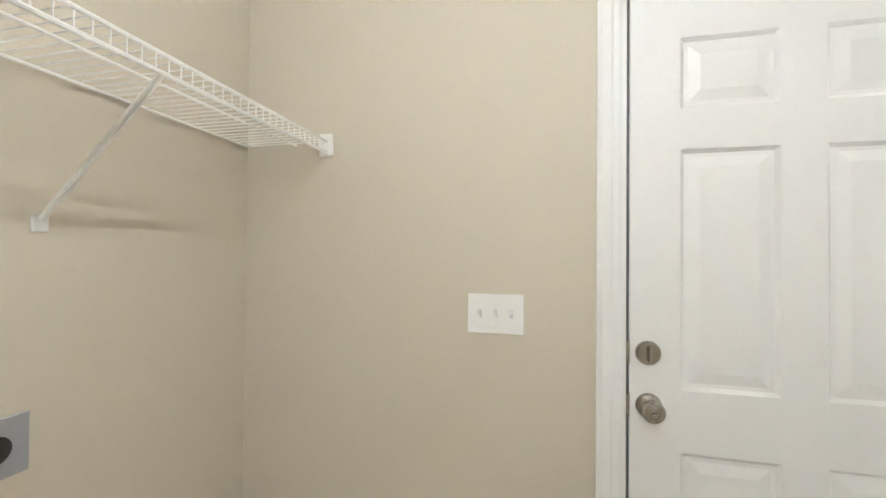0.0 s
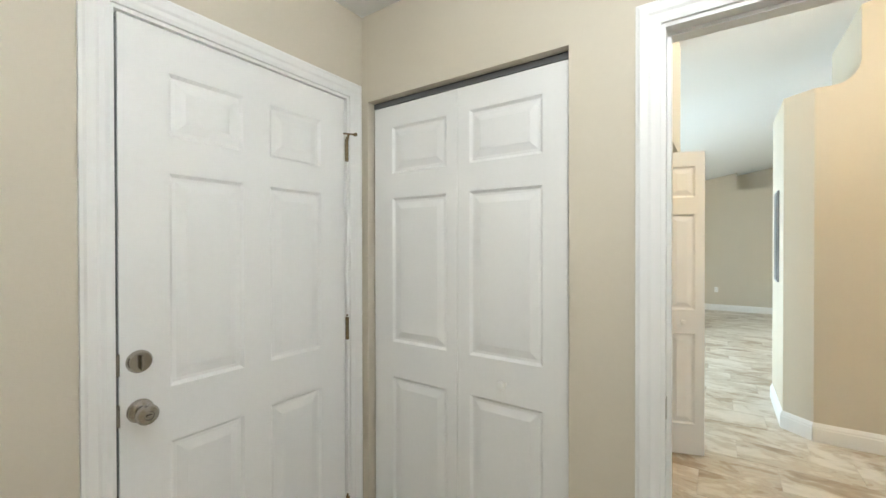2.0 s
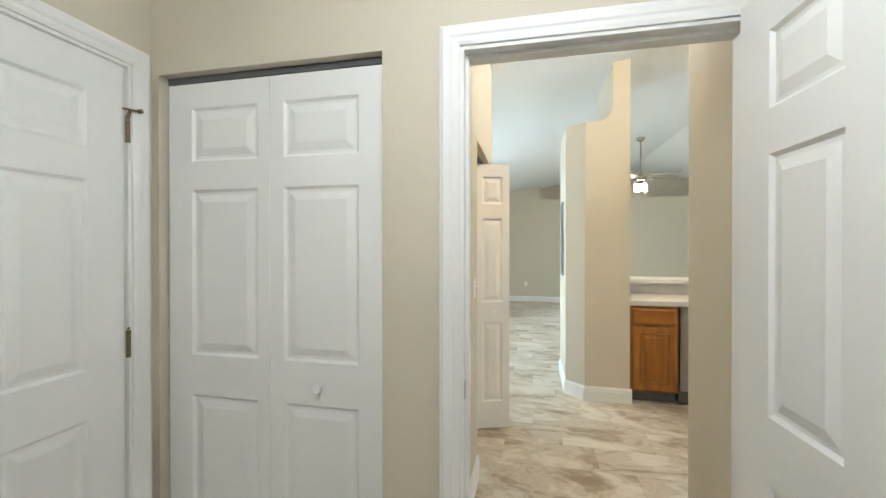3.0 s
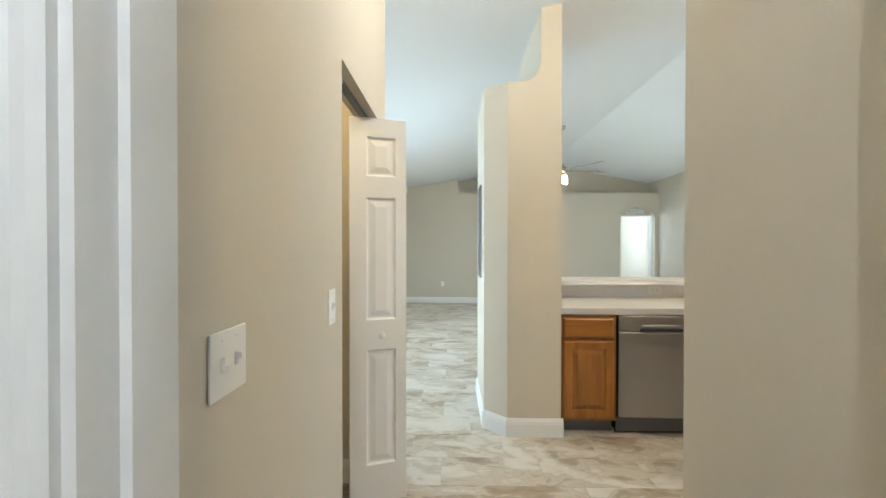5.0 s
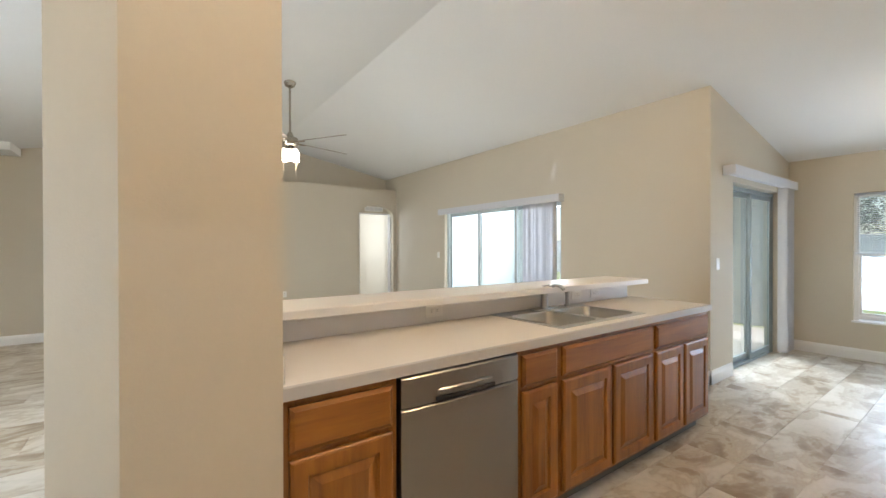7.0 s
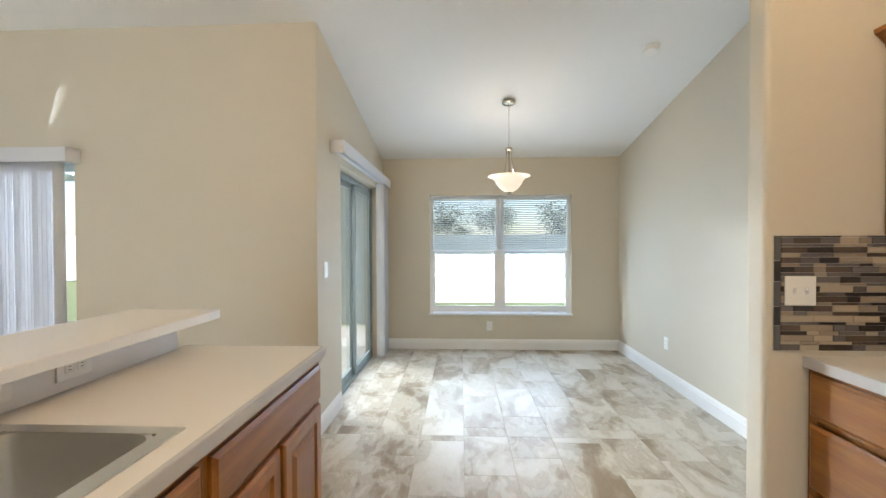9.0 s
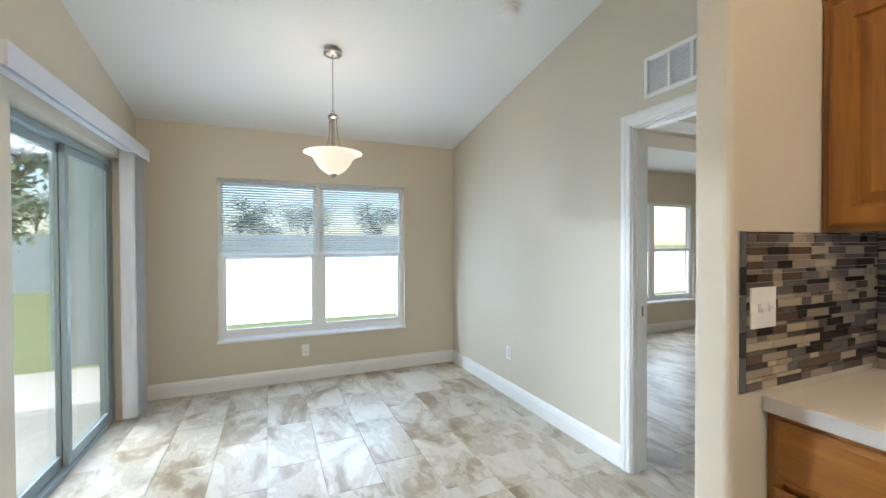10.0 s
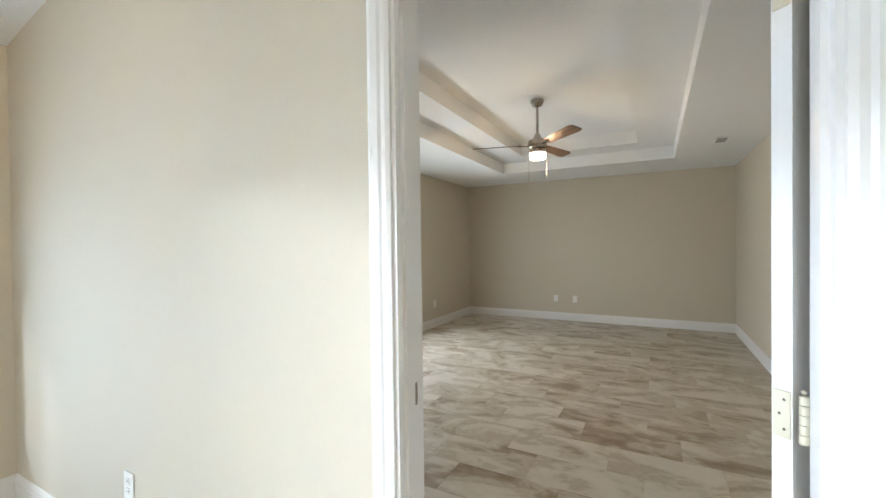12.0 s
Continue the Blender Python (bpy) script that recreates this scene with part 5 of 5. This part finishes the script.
# faucet with side sprayer
fc = thing("faucet", pose(5.125, -2.46, 0.919), "chrome single-lever kitchen faucet behind the sink", "faucet")
bm = bmesh.new()
box(bm, -0.026, 0.026, -0.125, 0.125, 0.0002, 0.010, 0.004)
part("base_plate", bm, CHROME, fc, smooth=True)
bm = bmesh.new()
lathe(bm, [(0, 0.008), (0.027, 0.008), (0.024, 0.03), (0.022, 0.085), (0.025, 0.095), (0.022, 0.112), (0, 0.118)], steps=20)
part("body", bm, CHROME, fc, smooth=True)
bm = bmesh.new()
pts = [(0, 0, 0.06), (-0.015, 0, 0.11), (-0.045, 0, 0.150), (-0.090, 0, 0.170), (-0.135, 0, 0.165), (-0.160, 0, 0.145)]
tube(bm, pts, 0.012, 12)
part("spout", bm, CHROME, fc, smooth=True)
bm = bmesh.new()
rod(bm, (0, 0, 0.112), (0.02, 0.0, 0.150), 0.008, 10)
rod(bm, (0.02, 0, 0.150), (-0.045, 0.0, 0.168), 0.006, 10)
part("lever", bm, CHROME, fc, smooth=True)
sp = thing("side_sprayer", pose(5.125, -2.70, 0.919), "chrome side sprayer beside the faucet", "sprayer")
bm = bmesh.new()
lathe(bm, [(0, 0.0002), (0.022, 0.0002), (0.02, 0.012), (0.013, 0.02), (0.013, 0.07), (0.018, 0.105), (0.02, 0.135), (0.014, 0.152), (0, 0.155)], steps=18)
part("body", bm, CHROME, sp, smooth=True)

# west run: base drawers, worktop and wall cupboards, fronts look to +x; along is +y
WRUN = pose(2.622, -3.558, 0, 0, 0, 90)
base_cabinet(WRUN, 0.50, 1, 1, "honey oak drawer base under the short counter", 0.61, "west cabinets", True)
base_cabinet(WRUN @ pose(0.501, 0, 0), 0.60, 2, 1, "honey oak base cabinet with two doors", 0.61, "west cabinets")
wt = thing("west_countertop", pose(0, 0, 0), "cream speckled laminate countertop against the mosaic", "countertop")
bx("top", LAMIN, wt, 2.003, 2.640, -3.5575, -2.45, 0.8745, 0.914, 0.003)
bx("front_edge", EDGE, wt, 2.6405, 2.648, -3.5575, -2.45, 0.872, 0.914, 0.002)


def wall_cabinet(m, w, doors, label):
    c = thing("wall_cabinet", m, label, "cabinet", "wall cabinets")
    bx("carcass", OAK, c, 0.001, w - 0.001, 0.019, 0.335, 1.385, 2.10)
    for a0, a1, b0, b1 in ((0.001, 0.04, 1.385, 2.10), (w - 0.04, w - 0.001, 1.385, 2.10), (0.04, w - 0.04, 2.06, 2.10), (0.04, w - 0.04, 1.385, 1.425)):
        bx("face_frame", OAK, c, a0, a1, 0.0, 0.0188, b0, b1)
    g = 0.022
    dw = (w - 2 * g - (doors - 1) * 0.025) / doors
    for i in range(doors):
        front_panel(c, "cabinet_door", pose(g + i * (dw + 0.025), -0.001, 1.40), dw, 0.67)
    bm = bmesh.new()
    prof = [(0.0, 2.101), (-0.006, 2.101), (-0.010, 2.118), (-0.028, 2.140), (-0.048, 2.155), (-0.052, 2.172), (0.0, 2.172)]
    ends = [[bm.verts.new((x, y, z)) for y, z in prof] for x in (0, w)]
    for i in range(len(prof)):
        j = (i + 1) % len(prof)
        bm.faces.new((ends[0][i], ends[0][j], ends[1][j], ends[1][i]))
    bm.faces.new(ends[0])
    bm.faces.new(ends[1][::-1])
    part("crown_moulding", bm, OAKY, c)
    return c


wall_cabinet(pose(2.345, -3.556, 0, 0, 0, 90), 0.55, 1, "honey oak wall cabinet with crown moulding")
wall_cabinet(pose(2.345, -3.005, 0, 0, 0, 90), 0.60, 2, "honey oak double wall cabinet with crown moulding")
plate(facing(2.665, -3.551, 1.170, 180), "toggle", 2, "white double toggle plate over the mosaic backsplash")

# ---- outside ----
bm = bmesh.new()
box(bm, -300, 300, -300, 300, -0.30, -0.15)
structure("ground", bm, GRASS, "sunlit lawn around the house", "ground")
bm = bmesh.new()
box(bm, 5.14, 11.8, -8.6, -4.855, -0.149, -0.03)
structure("patio", bm, CONCRETE, "covered concrete patio slab", "patio")
bm = bmesh.new()
box(bm, 5.14, 12.0, -8.9, -4.855, 2.50, 2.62)
structure("ceiling_patio", bm, STUCCO, "pale patio ceiling", "ceiling")
wall("wall_patio_east", 11.0, 11.15, -8.6, -4.855, 2.5, label="cream stucco patio wall", mat=STUCCO)
wall("wall_patio_south", 5.14, 6.15, -8.75, -8.6, 2.5, label="cream stucco end wall of the patio", mat=STUCCO)
for px in (8.1,):
    p = thing("patio_post", pose(px, -8.5, -0.03), "square white patio post", "post", "patio posts")
    bx("shaft", VINYL, p, -0.07, 0.07, -0.07, 0.07, 0.0, 2.53, 0.006)
    bx("foot", VINYL, p, -0.10, 0.10, -0.10, 0.10, 0.0005, 0.14, 0.01)


def fence_panel(m):
    f = thing("fence_panel", m, "white vinyl privacy fence panel on the lawn", "fence", "garden fence")
    bx("post", VINYL, f, -0.065, 0.065, -0.065, 0.065, 0, 1.95, 0.008)
    for z in (0.06, 1.74):
        bx("rail", VINYL, f, 0.066, 2.334, -0.03, 0.03, z, z + 0.13, 0.004)
    bm = bmesh.new()
    box(bm, 0, 0.188, -0.012, 0.012, 0.19, 1.74, 0.003)
    me = mesh_of("board", bm, VINYL)
    for i in range(12):
        b = new("board", me)
        b.parent, b.location = f, (0.066 + i * 0.189, 0, 0)
    return f


fp = fence_panel(pose(-14, -19, -0.15))
for i in range(1, 14):
    copy_thing(fp, pose(-14 + 2.4 * i, -19, -0.15))
for i in range(6):
    copy_thing(fp, pose(19.6, -19 + 2.4 * i, -0.15, 0, 0, 90))


def tree(x, y, height, crown, seed):
    rng = random.Random(seed)
    t = thing("tree", pose(x, y, -0.15), "leafy green tree behind the white fence", "tree", "garden trees")
    bm = bmesh.new()
    tips = []
    rings = []
    for i in range(7):
        r = 0.19 * (1 - 0.7 * i / 6)
        rings.append((Vector((0.12 * math.sin(i * 0.9 + seed), 0.1 * math.cos(i + seed), height * 0.6 * i / 6)), r))
    for (a, ra), (b, rb) in zip(rings, rings[1:]):
        rod(bm, a, b + Vector((0, 0, 0.03)), (ra + rb) / 2, 9)
    for k in range(9):
        base = rings[3 + k % 4][0]
        a = k * 2.4 + seed
        tip = base + Vector((math.cos(a) * crown * 0.65, math.sin(a) * crown * 0.65, rng.uniform(0.5, 1.9)))
        rod(bm, base, tip, 0.045, 6)
        tips.append(tip)
    part("trunk", bm, BARK, t)
    verts, faces = [], []
    for k in range(2600):
        c = rng.choice(tips) if rng.random() < 0.8 else Vector((0, 0, height * 0.7))
        p = c + Vector((rng.gauss(0, 0.42), rng.gauss(0, 0.42), rng.gauss(0.15, 0.36))) * (crown / 1.9)
        u = Vector((rng.gauss(0, 1), rng.gauss(0, 1), rng.gauss(0, 0.6))).normalized()
        w = u.orthogonal().normalized()
        s = rng.uniform(0.07, 0.15)
        i = len(verts)
        verts += [p - u * s, p + w * s * 0.45, p + u * s, p - w * s * 0.45]
        faces.append((i, i + 1, i + 2, i + 3))
    me = bpy.data.meshes.new("crown")
    me.from_pydata([tuple(v) for v in verts], [], faces)
    me.materials.append(LEAF)
    c = new("crown", me)
    c.parent = t
    tagged(c, kind="stuff")


for i, (tx, ty, th, tc) in enumerate(((-6, -43, 5.6, 2.4), (0.5, -46, 6.2, 2.6), (5.2, -42.5, 5.2, 2.2), (10.4, -44, 6.4, 2.7), (15.5, -43, 5.6, 2.4), (21, -45, 6.5, 2.6), (23.5, -12, 5.8, 2.4), (9.6, -14.5, 4.2, 1.5))):
    tree(tx, ty, th, tc, i + 1)

# ---- mosaic backsplash strips ----
def mosaic(parent_name, m, width, z0, z1, label, seed, trim):
    """Strips of three heights in broken rows; frame: x along the wall, -y into the room."""
    rng = random.Random(seed)
    b = thing(parent_name, m, label, "backsplash", kind="structure")
    bx("mortar_bed", GROUT, b, 0, width, -0.004, -0.0006, z0, z1)
    meshes = {}
    z = z0 + 0.0015
    row = 0
    first = 0.001
    if trim:
        first = 0.026
        k, zz = 0, z0
        while zz < z1 - 0.02:
            top = min(zz + (0.098, 0.075, 0.098, 0.082)[k % 4], z1)
            bx("edge_strip", (DARKG, BLACK)[k % 2], b, 0.001, 0.024, -0.010, -0.004, zz, top - 0.002, 0.001)
            zz, k = top, k + 1
    end = width - 0.001
    while z < z1 - 0.008:
        h = (0.024, 0.012, 0.024, 0.016)[row % 4]
        h = min(h, z1 - z - 0.001)
        x = first
        while x < end - 0.01:
            w = rng.choice((0.048, 0.072, 0.098, 0.124))
            w = min(w, end - x)
            key = (round(w, 4), round(h, 4))
            if key not in meshes:
                bm = bmesh.new()
                box(bm, 0, w - 0.0018, -0.010, -0.004, 0, h - 0.0018)
                meshes[key] = mesh_of("strip", bm, MOSAIC)
            s = new("strip", meshes[key])
            s.parent, s.location = b, (x, rng.uniform(-0.0008, 0.0006), z)
            x += w
        z += h
        row += 1


# on the wall end (towards the kitchen) and along the west wall
mosaic("backsplash_1", pose(2.760, -3.56, 0, 0, 0, 180), 0.765, 0.936, 1.386, "brown and cream glass mosaic strips", 3, True)
mosaic("backsplash_2", pose(2.0, -3.548, 0, 0, 0, 90), 1.10, 0.9150, 1.384, "brown and cream glass mosaic strips", 5, False)

# ---- floor tiles ----
ROOMS = [(-0.23, 2.05, -1.0, 1.70), (2.05, 11.85, -4.75, 2.65), (1.95, 5.05, -7.15, -4.75), (-4.40, 1.95, -7.3, -2.9), (10.8, 12.4, 2.65, 3.95), (11.85, 14.55, -5.15, -3.25), (11.85, 12.4, 1.55, 2.65)]
TW, TL, GAP = 0.305, 0.61, 0.0012
tile_meshes, joined = {}, ([], [])
near_count = 0
for rx0, rx1, ry0, ry1 in ROOMS:
    i0, i1 = math.floor(rx0 / TW), math.ceil(rx1 / TW)
    for i in range(i0, i1):
        shift = (i % 3) * TL / 3
        for j in range(math.floor((ry0 - shift) / TL), math.ceil((ry1 - shift) / TL)):
            x0, x1 = max(i * TW, rx0), min((i + 1) * TW, rx1)
            y0, y1 = max(j * TL + shift, ry0), min((j + 1) * TL + shift, ry1)
            if x1 - x0 < 0.02 or y1 - y0 < 0.02:
                continue
            x0, x1, y0, y1 = x0 + GAP / 2, x1 - GAP / 2, y0 + GAP / 2, y1 - GAP / 2
            w, l = x1 - x0, y1 - y0
            b = 0.0008
            vs = [(0, 0, -0.0035), (w, 0, -0.0035), (w, l, -0.0035), (0, l, -0.0035), (b, b, 0), (w - b, b, 0), (w - b, l - b, 0), (b, l - b, 0)]
            fs = [(4, 5, 6, 7), (0, 1, 5, 4), (1, 2, 6, 5), (2, 3, 7, 6), (3, 0, 4, 7)]
            if near_count < 300 and 1.9 < x0 < 6.2 and -7.2 < y0 < 0.6:
                near_count += 1
                key = (round(w, 3), round(l, 3))
                if key not in tile_meshes:
                    me = bpy.data.meshes.new("tile")
                    me.from_pydata(vs, [], fs)
                    me.materials.append(TILE)
                    tile_meshes[key] = me
                t = new("tile", tile_meshes[key])
                t.parent, t.location = FLOOR, (x0, y0, 0)
            else:
                k = len(joined[0])
                joined[0].extend((x0 + a, y0 + c, d) for a, c, d in vs)
                joined[1].extend(tuple(k + q for q in f) for f in fs)
me = bpy.data.meshes.new("far_tiles")
me.from_pydata(joined[0], [], joined[1])
me.materials.append(TILE)
ft = new("far_tiles", me)
ft.parent = FLOOR
tagged(ft, kind="stuff")
